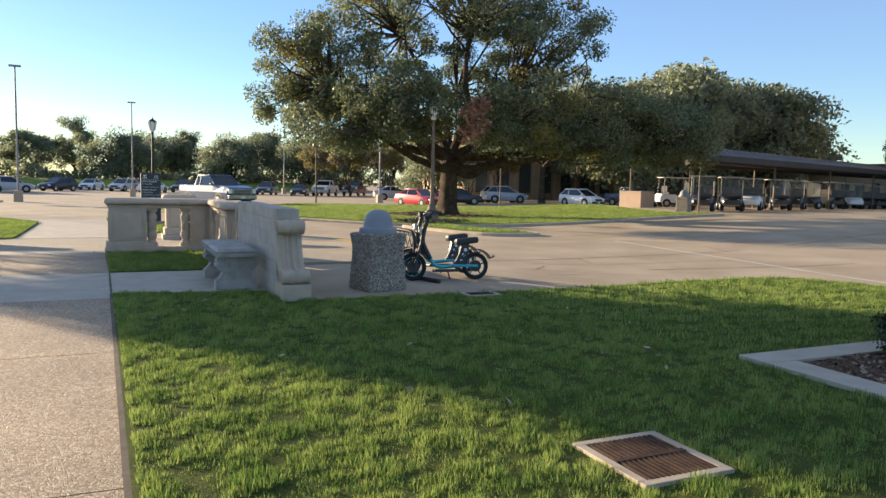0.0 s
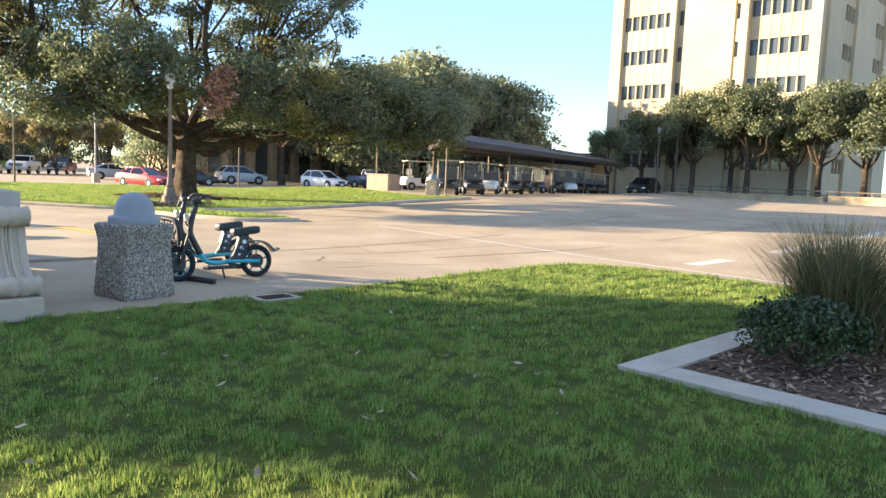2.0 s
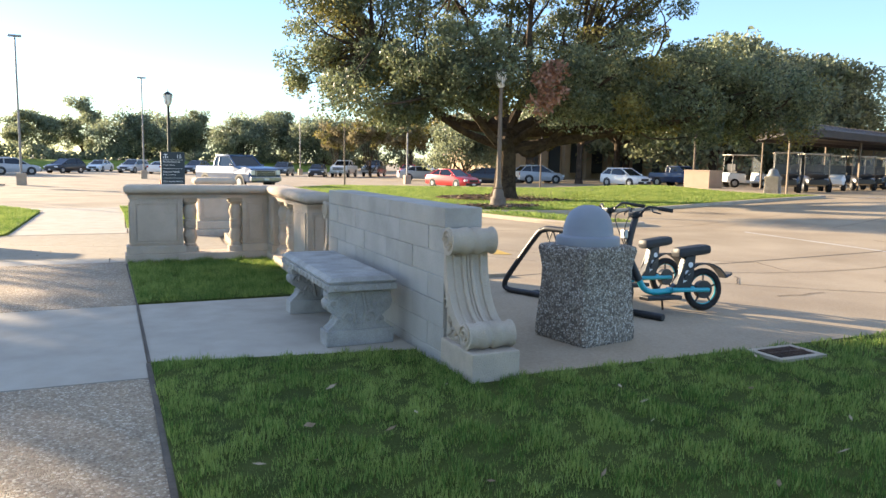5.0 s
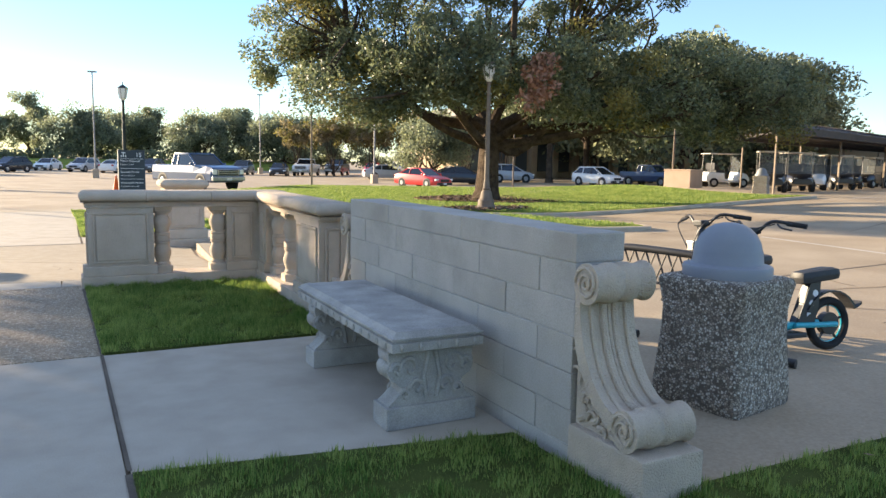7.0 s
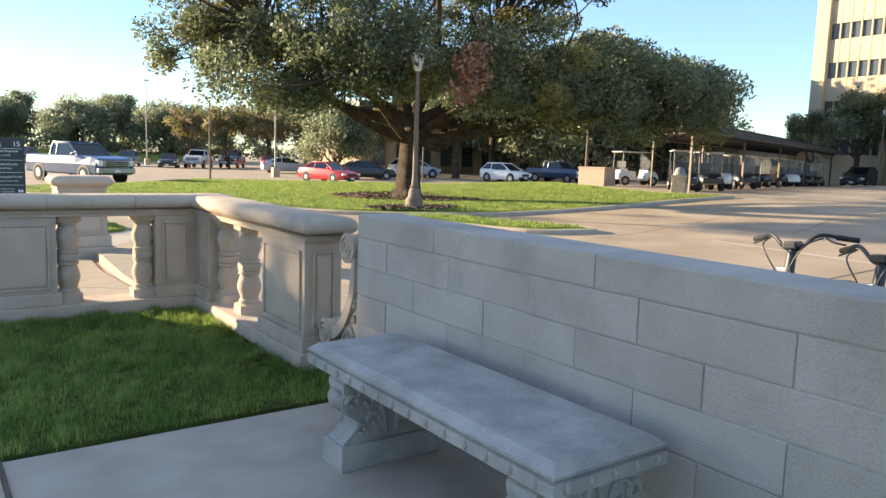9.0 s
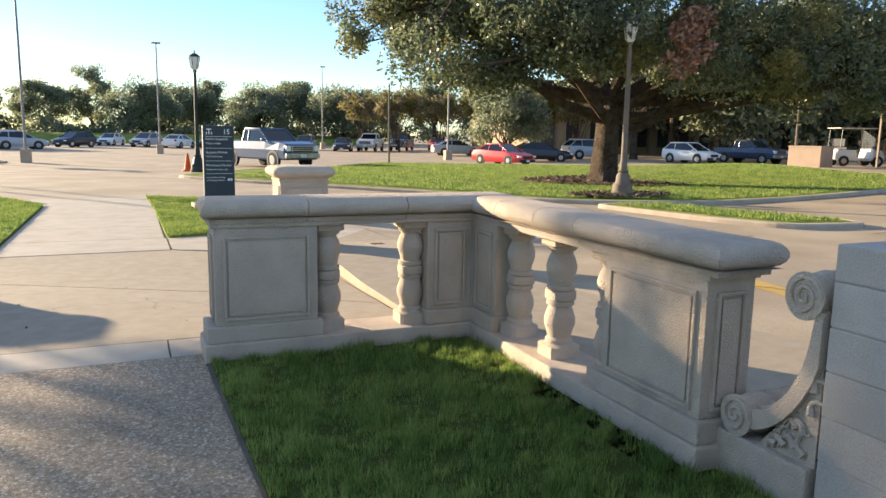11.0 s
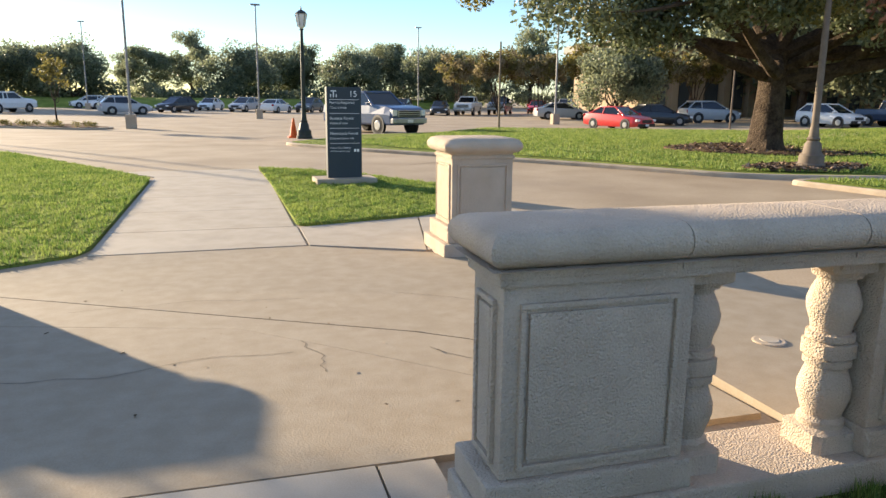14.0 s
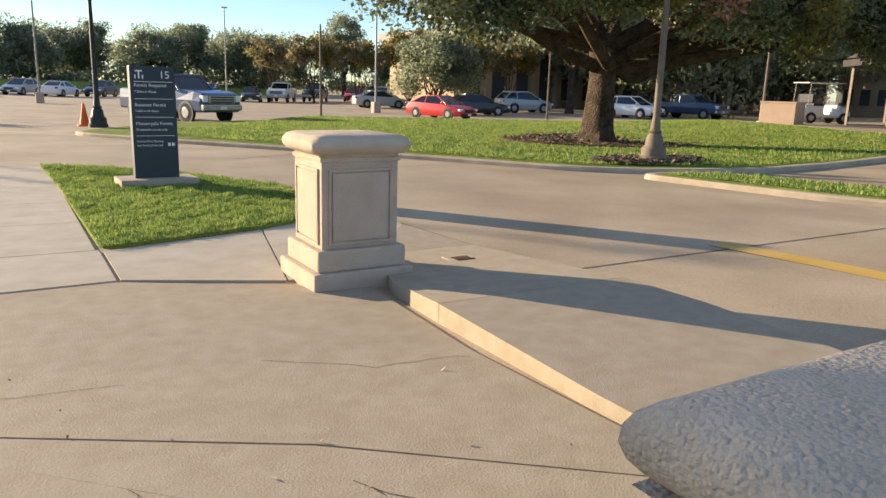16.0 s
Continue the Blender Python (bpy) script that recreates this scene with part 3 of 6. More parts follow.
def strip_line(name, pts, w, mat, label, category, lift=0.004, zf=ground_z):
    """A thin painted line or joint that follows the paving."""
    bm = bmesh.new()
    P = [Vector(p) for p in pts]
    fine = []
    for a, b in zip(P, P[1:]):
        k = max(1, int((b - a).length / 0.8))
        fine += [a.lerp(b, i / k) for i in range(k)]
    fine.append(P[-1])
    prev = None
    for i, p in enumerate(fine):
        d = fine[min(i + 1, len(fine) - 1)] - fine[max(i - 1, 0)]
        d.normalize()
        s = Vector((-d.y, d.x)) * w / 2
        pair = [bm.verts.new((q.x, q.y, zf(q.x, q.y) + lift)) for q in (p + s, p - s)]
        if prev:
            bm.faces.new((prev[0], prev[1], pair[1], pair[0]))
        prev = pair
    return tagged(finish(name, bm, mat), label, category, kind="structure")


for pts in ([(4.6, 13.4), (9, 14.2), (15, 14.8), (30, 17)], [(10, 12), (16, 11.5), (26, 11)], [(15, 14.8), (18, 24)],
            [(3.62, 20.45), (9.6, 20.46)], [(24, 12), (27, 26)], [(-30, 34), (-6, 38), (0.5, 40)], [(3.5, 31), (5.9, 32.2)], [(-20, 46), (0, 44), (6, 52)]):
    strip_line("road_joint", pts, 0.035, M_JOINT, "dark joint between concrete road panels", "joint")
strip_line("white_line", [(14.2, 18.6), (13.6, 13.4), (13.2, 10.4), (13.0, 6)], 0.10, M_LINE, "worn white painted road line", "road marking")
strip_line("white_line", [(27, 25), (42, 28), (62, 33)], 0.12, M_LINE, "worn white painted road line", "road marking")
strip_line("white_line", [(14, 8.8), (20, 8.3), (30, 7.6)], 0.35, M_LINE, "worn white painted road line", "road marking")
strip_line("yellow_line", [(6.0, 20.7), (6.05, 19.4), (6.0, 17.8), (5.7, 15.6)], 0.34, M_YEL, "worn yellow painted no-parking band", "road marking")
strip_line("gutter_joint", [(3.32, 23.1), (3.52, 20.4), (3.56, 18.8), (3.46, 17.6), (4.66, 13.4)], 0.06, M_JOINT, "dark gutter joint beside the landing", "joint")

crng = random.Random(5)
for pts in ([(8.0, 13.3), (8.86, 13.15), (10.4, 13.0), (13, 13.1)], [(9.2, 14.6), (9.8, 14.13), (9.5, 13.2)], [(8.07, 12.92), (7.5, 12.3)], [(7.2, 12.45), (8.3, 11.78), (9.6, 11.0)], [(7.2, 11.4), (8.2, 11.5)],
            [(5.7, 16.7), (6.14, 16.11), (7.0, 15.2)], [(5.2, 15.5), (5.86, 14.77)], [(16, 18), (21, 19.4), (29, 19.9)], [(12, 20), (19, 21.6)], [(20, 14), (22, 17.5)]):
    line = [Vector(p) for p in pts]
    wob = [line[0]]
    for a, b in zip(line, line[1:]):
        wob += [a.lerp(b, k / 4) + Vector((crng.uniform(-0.04, 0.04), crng.uniform(-0.04, 0.04))) for k in range(1, 5)]
    strip_line("road_crack", wob, 0.022, M_JOINT, "tarred crack in the concrete road", "crack", lift=0.006)

FLAT = lambda x, y: 0.004
strip_line("edge_joint", [(0.385, -13), (0.095, 10.46)], 0.035, M_JOINT, "dark soil gap between footpath and lawn", "joint", zf=FLAT)
strip_line("edge_joint", [(0.07, 12.76), (-0.005, 15.76)], 0.03, M_JOINT, "dark soil gap between footpath and lawn", "joint", zf=FLAT)
strip_line("edge_joint", [(0.10, 10.5), (0.066, 12.74)], 0.022, M_JOINT, "dark gap beside the bench slab", "joint", zf=FLAT)
for pts in ([(-2.3, 18.0), (-1.5, 17.85), (-0.9, 18.05), (-0.4, 18.0)], [(-0.35, 18.25), (-0.25, 17.9), (-0.3, 17.6)], [(0.5, 19.4), (1.0, 19.0), (1.6, 18.9)], [(-1.9, 19.4), (-1.0, 19.55), (-0.2, 19.35)], [(0.4, 17.9), (0.9, 17.2), (1.2, 17.0)]):
    line = [Vector(p) for p in pts]
    wob = [line[0]]
    for a, b in zip(line, line[1:]):
        wob += [a.lerp(b, k / 5) + Vector((crng.uniform(-0.03, 0.03), crng.uniform(-0.03, 0.03))) for k in range(1, 6)]
    strip_line("crack", wob, 0.005, M_JOINT, "hairline crack in the plaza concrete", "crack", lift=0.003, zf=plaza_z)
vc = thing("valve_cover", "small round pale valve cover set in the landing", "cover", 2.39, 17.3, 0.012)
bm = bmesh.new()
spin(bm, [(0.10, -0.01), (0.10, 0.006), (0.09, 0.009)], 24)
part("rim", bm, M_KERB, vc)
bm = bmesh.new()
spin(bm, [(0.06, 0.005), (0.055, 0.013)], 20)
part("lid", bm, M_SLAB, vc)


# ---- balustrade ----
def panel_pier(parent, x0, x1, y0, y1, z0, z1, faces, mat):
    """A pier with sunk panels framed by a raised moulding on the faces named."""
    body = part("pier", boxed(x0, x1, y0, y1, z0, z1, 0.006), mat, parent)
    b, w = 0.055, 0.018
    for f in faces:
        bm = bmesh.new()
        u0, u1 = (x0, x1) if f in "SN" else (y0, y1)
        a0, a1, c0, c1 = u0 + b, u1 - b, z0 + b * 0.6, z1 - b
        for (p0, p1, q0, q1) in ((a0, a1, c1 - w, c1), (a0, a1, c0, c0 + w), (a0, a0 + w, c0 + w, c1 - w), (a1 - w, a1, c0 + w, c1 - w),
                                 (a0 + 0.032, a1 - 0.032, c0 + 0.032, c1 - 0.032)):
            k = 0.012 if p1 - p0 > 0.1 and q1 - q0 > 0.1 else 0.016
            if f == "S":
                box(bm, p0, p1, y0 - k, y0 + 0.01, q0, q1, 0.004)
            elif f == "N":
                box(bm, p0, p1, y1 - 0.01, y1 + k, q0, q1, 0.004)
            elif f == "W":
                box(bm, x0 - k, x0 + 0.01, p0, p1, q0, q1, 0.004)
            else:
                box(bm, x1 - 0.01, x1 + k, p0, p1, q0, q1, 0.004)
        part("panel_moulding", bm, mat, parent)
    return body


BAL = [(0.105, 0.0, 1), (0.105, 0.075, 1), (0.085, 0.085, 0), (0.088, 0.11, 0), (0.072, 0.125, 0), (0.082, 0.16, 0), (0.098, 0.21, 0), (0.098, 0.25, 0), (0.082, 0.30, 0), (0.072, 0.33, 0),
       (0.088, 0.335, 0), (0.088, 0.36, 0), (0.078, 0.365, 0), (0.085, 0.37, 0.6), (0.085, 0.425, 0.6), (0.078, 0.43, 0), (0.088, 0.435, 0), (0.088, 0.46, 0), (0.072, 0.465, 0),
       (0.078, 0.50, 0), (0.095, 0.55, 0), (0.098, 0.585, 0), (0.085, 0.63, 0), (0.068, 0.665, 0), (0.072, 0.68, 0), (0.088, 0.685, 0), (0.092, 0.70, 0), (0.105, 0.715, 1), (0.105, 0.782, 1)]


def baluster(parent, x, y, z):
    bm = bmesh.new()
    n, rings = 24, []
    for r, h, sq in BAL:
        ring = []
        for i in range(n):
            a = 2 * math.pi * (i + 0.5) / n
            c, s = math.cos(a), math.sin(a)
            k = 1 + (1 / max(abs(c), abs(s)) - 1) * sq
            ring.append(bm.verts.new((r * k * c, r * k * s, h)))
        rings.append(ring)
    for a, b in zip(rings, rings[1:]):
        for i in range(n):
            bm.faces.new((a[i], a[(i + 1) % n], b[(i + 1) % n], b[i]))
    bm.faces.new(rings[0][::-1])
    bm.faces.new(rings[-1])
    ob = part("baluster", bm, M_STONE, parent, "turned vase-shaped stone baluster", smooth=True)
    ob.location = (x, y, z)
    return ob


def cap_profile(w, h):
    """Cross-section of the coping: a flat top that rolls over to a bulging edge with a fillet under it."""
    out = [(-w + 0.05, 0.0), (-w + 0.05, 0.025), (-w + 0.015, 0.03)]
    for k in range(9):
        a = -math.pi / 2 + k * math.pi / 8 * 0.92
        out.append((-w + 0.075 - 0.075 * math.cos(a), 0.03 + (h - 0.035) / 2 * (1 + math.sin(a))))
    out.append((-w + 0.14, h - 0.002))
    return out + [(w - (p[0] + w), p[1]) for p in out[::-1]]


def coping(parent, stops, pos, h0, along, w=0.29, h=0.185, end_round=True):
    """A run of coping stones laid end to end, with open joints; the last end is rounded over."""
    prof = cap_profile(w, h)
    for (a, b), (ra, rb) in stops:
        bm = bmesh.new()
        half = prof[:len(prof) // 2]
        rows = []
        for u, z in half:
            ins = u + w
            a2, b2 = (a + ins if ra else a), (b - ins if rb else b)
            ring = ((a2, -w + ins), (b2, -w + ins), (b2, w - ins), (a2, w - ins))
            rows.append([bm.verts.new((q, pos + v, h0 + z) if along == "x" else (pos + v, q, h0 + z)) for q, v in ring])
        for r0, r1 in zip(rows, rows[1:]):
            for i in range(4):
                bm.faces.new((r0[i], r0[(i + 1) % 4], r1[(i + 1) % 4], r1[i]))
        bm.faces.new(rows[0][::-1])
        bm.faces.new(rows[-1])
        part("coping_stone", bm, M_STONE, parent, smooth=True)


bal = thing("stone_balustrade", "pale weathered cast-stone balustrade with panelled piers and turned balusters", "balustrade")
YS, YN = 15.81, 16.09
XW, XE = 1.92, 2.20
part("plinth", boxed(-0.02, 2.24, YS - 0.05, YN + 0.05, -0.1, 0.125, 0.012), M_STONE, bal)
part("plinth", boxed(XW - 0.05, XE + 0.05, 13.36, YS - 0.052, -0.1, 0.125, 0.012), M_STONE, bal)
part("base_course", boxed(0.0, 0.765, YS - 0.03, YN + 0.03, 0.125, 0.235, 0.012), M_STONE, bal)
part("base_course", boxed(1.535, 2.22, YS - 0.03, YN + 0.03, 0.125, 0.235, 0.012), M_STONE, bal)
part("base_course", boxed(XW - 0.03, XE + 0.03, 15.44, YS - 0.032, 0.125, 0.235, 0.012), M_STONE, bal)
part("base_course", boxed(XW - 0.03, XE + 0.03, 13.38, 14.20, 0.125, 0.235, 0.012), M_STONE, bal)
panel_pier(bal, 0.055, 0.735, YS, YN, 0.235, 0.885, "SNW", M_STONE)
panel_pier(bal, 1.545, 1.90, YS, YN, 0.235, 0.885, "SN", M_STONE)
part("pier", boxed(1.902, 2.195, YS, YN, 0.235, 0.885, 0.006), M_STONE, bal)
panel_pier(bal, XW, XE, 15.45, YS - 0.002, 0.235, 0.885, "WE", M_STONE)
panel_pier(bal, XW, XE, 13.41, 14.17, 0.235, 0.885, "WES", M_STONE)
for x in (0.835, 1.465):
    baluster(bal, x, 15.95, 0.125)
for y in (15.34, 14.82, 14.27):
    baluster(bal, 2.06, y, 0.125)
part("frieze", boxed(0.035, 2.21, YS - 0.02, YN + 0.02, 0.886, 0.9175, 0.008), M_STONE, bal)
part("frieze", boxed(XW - 0.012, XE + 0.012, 13.39, YS - 0.014, 0.886, 0.910, 0.006), M_STONE, bal)
coping(bal, [((-0.02, 0.66), (True, False)), ((0.664, 1.36), (False, False)), ((1.366, 2.28), (False, True))], 15.95, 0.918, "x", 0.222, 0.160)
coping(bal, [((15.38, 15.78), (False, False)), ((14.86, 15.374), (False, False)), ((14.42, 14.855), (False, False)), ((13.29, 14.415), (True, False))], 2.06, 0.9105, "y", 0.205, 0.160)

pr = thing("stone_pier", "free-standing pale cast-stone pier with sunk panels and a rounded cap", "pier")
part("plinth", boxed(1.31, 2.17, 20.66, 21.46, -0.3, 0.0, 0.015), M_STONE, pr)
part("base_course", boxed(1.36, 2.12, 20.71, 21.41, 0.0, 0.17, 0.02), M_STONE, pr)
panel_pier(pr, 1.415, 2.065, 20.765, 21.355, 0.17, 0.85, "SWNE", M_STONE)
part("frieze", boxed(1.40, 2.08, 20.75, 21.37, 0.85, 0.885, 0.008), M_STONE, pr)
bm = bmesh.new()
spin(bm, [(0.335, 0.885), (0.345, 0.905), (0.385, 0.915), (0.415, 0.945), (0.425, 0.975), (0.418, 1.005), (0.39, 1.04), (0.345, 1.055), (0.05, 1.062)], 48, 0, 0, 0.93)
bmesh.ops.transform(bm, matrix=Matrix.Translation((1.74, 21.06, 0)) @ Matrix.Diagonal((1.0, 0.93, 1, 1)), verts=bm.verts)
part("cap", bm, M_STONE, pr, "rounded cap stone", smooth=True)

copy_thing(pr, pose(-5.58, 0, 0))
west = thing("low_stone_wall", "low pale cast-stone wall beside the far gate pier", "wall", kind="structure")
part("wall", boxed(-9.6, -4.18, 20.92, 21.2, -0.3, 0.94, 0.01), M_STONE, west)
part("coping", boxed(-9.6, -4.2, 20.86, 21.26, 0.94, 1.05, 0.03), M_STONE, west)


# ---- bench wall with scroll ends ----
wall = thing("block_wall", "low pale stone block wall with scrolled console ends", "wall")
WX0, WX1, WY0, WY1 = 2.035, 2.325, 9.75, 12.88
part("core", boxed(WX0 + 0.006, WX1 - 0.006, WY0 + 0.006, WY1 - 0.006, -0.1, 1.0), M_MORTAR, wall)
rng = random.Random(5)
courses = [(-0.08, 0.075), (0.078, 0.255), (0.258, 0.44), (0.443, 0.625), (0.628, 0.80), (0.803, 0.98)]
for ci, (z0, z1) in enumerate(courses):
    y = WY0
    first = 0.30 if ci % 2 else 0.62
    while y < WY1 - 0.02:
        ln = first if y == WY0 else 0.62
        e = min(y + ln, WY1)
        if WY1 - e < 0.2:
            e = WY1
        k = rng.uniform(-0.003, 0.003)
        part("block", boxed(WX0 + k, WX1 + k, y + 0.0015, e - 0.0015, z0, z1 - 0.0005, 0.006), M_BLOCK, wall)
        y = e
for y0, y1 in ((WY0, 10.9), (10.902, 12.05), (12.052, WY1)):
    part("cap_block", boxed(WX0 - 0.002, WX1 + 0.002, y0, y1, 0.982, 1.125, 0.008), M_BLOCK, wall)


def console(name, flip):
    """A scrolled stone bracket: base block, concave front with ribs, two volutes and a leaf on the flank."""
    c = part(name, boxed(-0.005, 0.375, -0.56, 0.0, -0.1, 0.205, 0.012), M_STONE, wall, "scrolled stone console")
    # ribbon between the volutes
    arc = []
    for k in range(17):
        t = k / 16
        a = math.pi / 2 * t
        arc.append((-0.04 - 0.34 * (1 - math.cos(a)) * 1.0, 0.86 - 0.52 * math.sin(a)))
    inner = arc
    outer = [(min(y + 0.075 * (1 - i / 16) + 0.01, -0.002), z - 0.015 - 0.075 * (i / 16)) for i, (y, z) in enumerate(arc)]
    bm = bmesh.new()
    prism(bm, [(y, z) for y, z in inner] + [(y, z) for y, z in outer[::-1]], 0.01, 0.36, "x")
    bmesh.ops.triangulate(bm, faces=bm.faces)
    part("scroll_band", bm, M_STONE, c)
    for x in (0.075, 0.15, 0.185, 0.22, 0.295):
        bm = bmesh.new()
        sweep(bm, [(x, y - 0.004, z + 0.002) for y, z in inner], 0.022 if x in (0.15, 0.22) else 0.012, 8)
        part("rib", bm, M_STONE, c, smooth=True)
    # backing behind the band
    bm = bmesh.new()
    prism(bm, [(0.0, 0.205), (-0.30, 0.205), (-0.22, 0.30), (-0.12, 0.45), (-0.05, 0.65), (0.0, 0.86)], 0.045, 0.325, "x")
    bmesh.ops.triangulate(bm, faces=bm.faces)
    part("console_web", bm, M_STONE, c)
    for (vy, vz, r) in ((-0.095, 0.90, 0.098), (-0.415, 0.295, 0.094)):
        bm = bmesh.new()
        n = 28
        prof = [(0.0, 1.0), (0.012, 1.0), (0.02, 0.9), (0.09, 0.88), (0.105, 0.96), (0.135, 1.0), (0.165, 0.96), (0.175, 0.88), (0.19, 0.88), (0.20, 0.96), (0.235, 1.0), (0.262, 0.96), (0.275, 0.88), (0.345, 0.9), (0.358, 1.0), (0.37, 1.0)]
        rings = [[bm.verts.new((x, vy + r * k * math.cos(2 * math.pi * i / n), vz + r * k * math.sin(2 * math.pi * i / n))) for i in range(n)] for x, k in prof]
        for a, b in zip(rings, rings[1:]):
            for i in range(n):
                bm.faces.new((a[i], a[(i + 1) % n], b[(i + 1) % n], b[i]))
        bm.faces.new(rings[0][::-1])
        bm.faces.new(rings[-1])
        part("volute", bm, M_STONE, c, smooth=True)
        for xs in (-0.004, 0.374):
            sp = []
            for k in range(40):
                a = k / 39 * 4.2 * math.pi
                q = r * (0.86 - 0.76 * k / 39)
                sp.append((xs, vy + q * math.cos(a), vz + q * math.sin(a)))
            bm = bmesh.new()
            sweep(bm, sp, 0.009, 6)
            part("spiral", bm, M_STONE, c, smooth=True)
    # carved leaf on each flank
    for xs in (0.036, 0.334):
        bm = bmesh.new()
        for i, (ly, lz, a, s) in enumerate(((-0.05, 0.24, 2.6, 0.10), (-0.10, 0.26, 2.2, 0.09), (-0.15, 0.25, 2.7, 0.09), (-0.06, 0.33, 1.9, 0.09), (-0.035, 0.42, 1.75, 0.09), (-0.10, 0.34, 2.1, 0.07), (-0.03, 0.52, 1.65, 0.08), (-0.20, 0.235, 2.9, 0.07))):
            pts = []
            for k in range(9):
                t = k / 8
                b = a + 2.6 * (t - 0.3) ** 2 * (1 if i % 2 else -1)
                pts.append((xs, ly + s * t * math.cos(b), lz + s * t * math.sin(b)))
            sweep(bm, pts, 0.02, 6, r2=0.006)
        part("carved_leaf", bm, M_STONE, c, smooth=True)
    c.matrix_world = Matrix.Translation((2.012, WY0 - 0.02, 0)) @ Matrix.Diagonal((0.93, 0.93, 1, 1)) if not flip else Matrix.Translation((2.012, WY1 + 0.02, 0)) @ Matrix.Diagonal((0.93, -0.93, 1, 1))
    return c


console("console", False)
console("console", True)


# ---- bench ----
def make_bench():
    b = thing("stone_bench", "weathered grey cement garden bench with carved pedestals beside the wall", "bench")
    bm = bmesh.new()
    w, l = 0.275, 0.885
    prof = [(0.012, 0.44), (0.0, 0.448), (0.0, 0.494), (0.016, 0.499), (0.016, 0.507), (0.0, 0.512), (0.0, 0.522), (0.012, 0.528), (0.036, 0.546), (0.042, 0.550)]
    rows = []
    for ins, z in prof:
        x, y = w - ins, l - ins
        rows.append([bm.verts.new(p) for p in ((-x, -y, z), (x, -y, z), (x, y, z), (-x, y, z))])
    for a, c in zip(rows, rows[1:]):
        for i in range(4):
            bm.faces.new((a[i], a[(i + 1) % 4], c[(i + 1) % 4], c[i]))
    bm.faces.new(rows[0][::-1])
    bm.faces.new(rows[-1])
    seat = part("seat", bm, M_BENCH, b, "thick seat slab with a beaded edge")
    bm = bmesh.new()
    bmesh.ops.create_icosphere(bm, subdivisions=1, radius=0.018, matrix=Matrix.Diagonal((0.8, 0.8, 1.3, 1)))
    first = part("bead", bm, M_BENCH, seat, smooth=True)
    spots = [(s * w, -0.80 + i * 1.6 / 13) for s in (-1, 1) for i in range(14)] + [(-0.22 + i * 0.11, s * l) for s in (-1, 1) for i in range(5)]
    for k, (x, y) in enumerate(spots):
        o = first if k == 0 else new("bead", first.data)
        o.parent = seat
        o.location = (x, y, 0.472)
    for y in (-0.72, 0.60):
        bm = bmesh.new()
        half = [(0.265, 0.01), (0.262, 0.11), (0.255, 0.13), (0.215, 0.165), (0.185, 0.20), (0.18, 0.225), (0.205, 0.25), (0.245, 0.275), (0.262, 0.31), (0.264, 0.345), (0.25, 0.365), (0.258, 0.39), (0.258, 0.42), (0.24, 0.441)]
        rings = [[bm.verts.new(q) for q in ((-x, y - 0.075, z), (x, y - 0.075, z), (x, y + 0.075, z), (-x, y + 0.075, z))] for x, z in half]
        for a, c in zip(rings, rings[1:]):
            for i in range(4):
                bm.faces.new((a[i], a[(i + 1) % 4], c[(i + 1) % 4], c[i]))
        bm.faces.new(rings[0][::-1])
        bm.faces.new(rings[-1])
        ped = part("pedestal", bm, M_BENCH, b, "carved scroll pedestal")
        part("foot", boxed(-0.275, 0.275, y - 0.10, y + 0.10, 0.0, 0.125, 0.008), M_BENCH, ped)
        bm = bmesh.new()
        for s in (-1, 1):
            for yy in (y - 0.078, y + 0.078):
                for (cx, cz, r) in ((0.13, 0.33, 0.062), (0.205, 0.325, 0.04), (0.085, 0.22, 0.045), (0.16, 0.185, 0.03)):
                    pts = [(s * (cx + r * (1 - k / 30) * math.cos(k / 4.5)), yy, cz + r * 1.25 * (1 - k / 30) * math.sin(k / 4.5)) for k in range(28)]
                    sweep(bm, pts, 0.014, 6)
                sweep(bm, [(s * 0.03, yy, 0.16), (s * 0.05, yy, 0.28), (s * 0.02, yy, 0.42)], 0.016, 6)
            bmesh.ops.create_icosphere(bm, subdivisions=2, radius=0.055, matrix=Matrix.Translation((s * 0.255, y, 0.335)) @ Matrix.Diagonal((0.6, 1.3, 0.9, 1)))
            bmesh.ops.create_icosphere(bm, subdivisions=2, radius=0.045, matrix=Matrix.Translation((s * 0.245, y, 0.40)) @ Matrix.Diagonal((0.6, 1.5, 0.7, 1)))
        part("carving", bm, M_BENCH, ped, smooth=True)
    b.matrix_world = pose(1.648, 11.296, 0.0, 0, 0, 0)
    return b


make_bench()


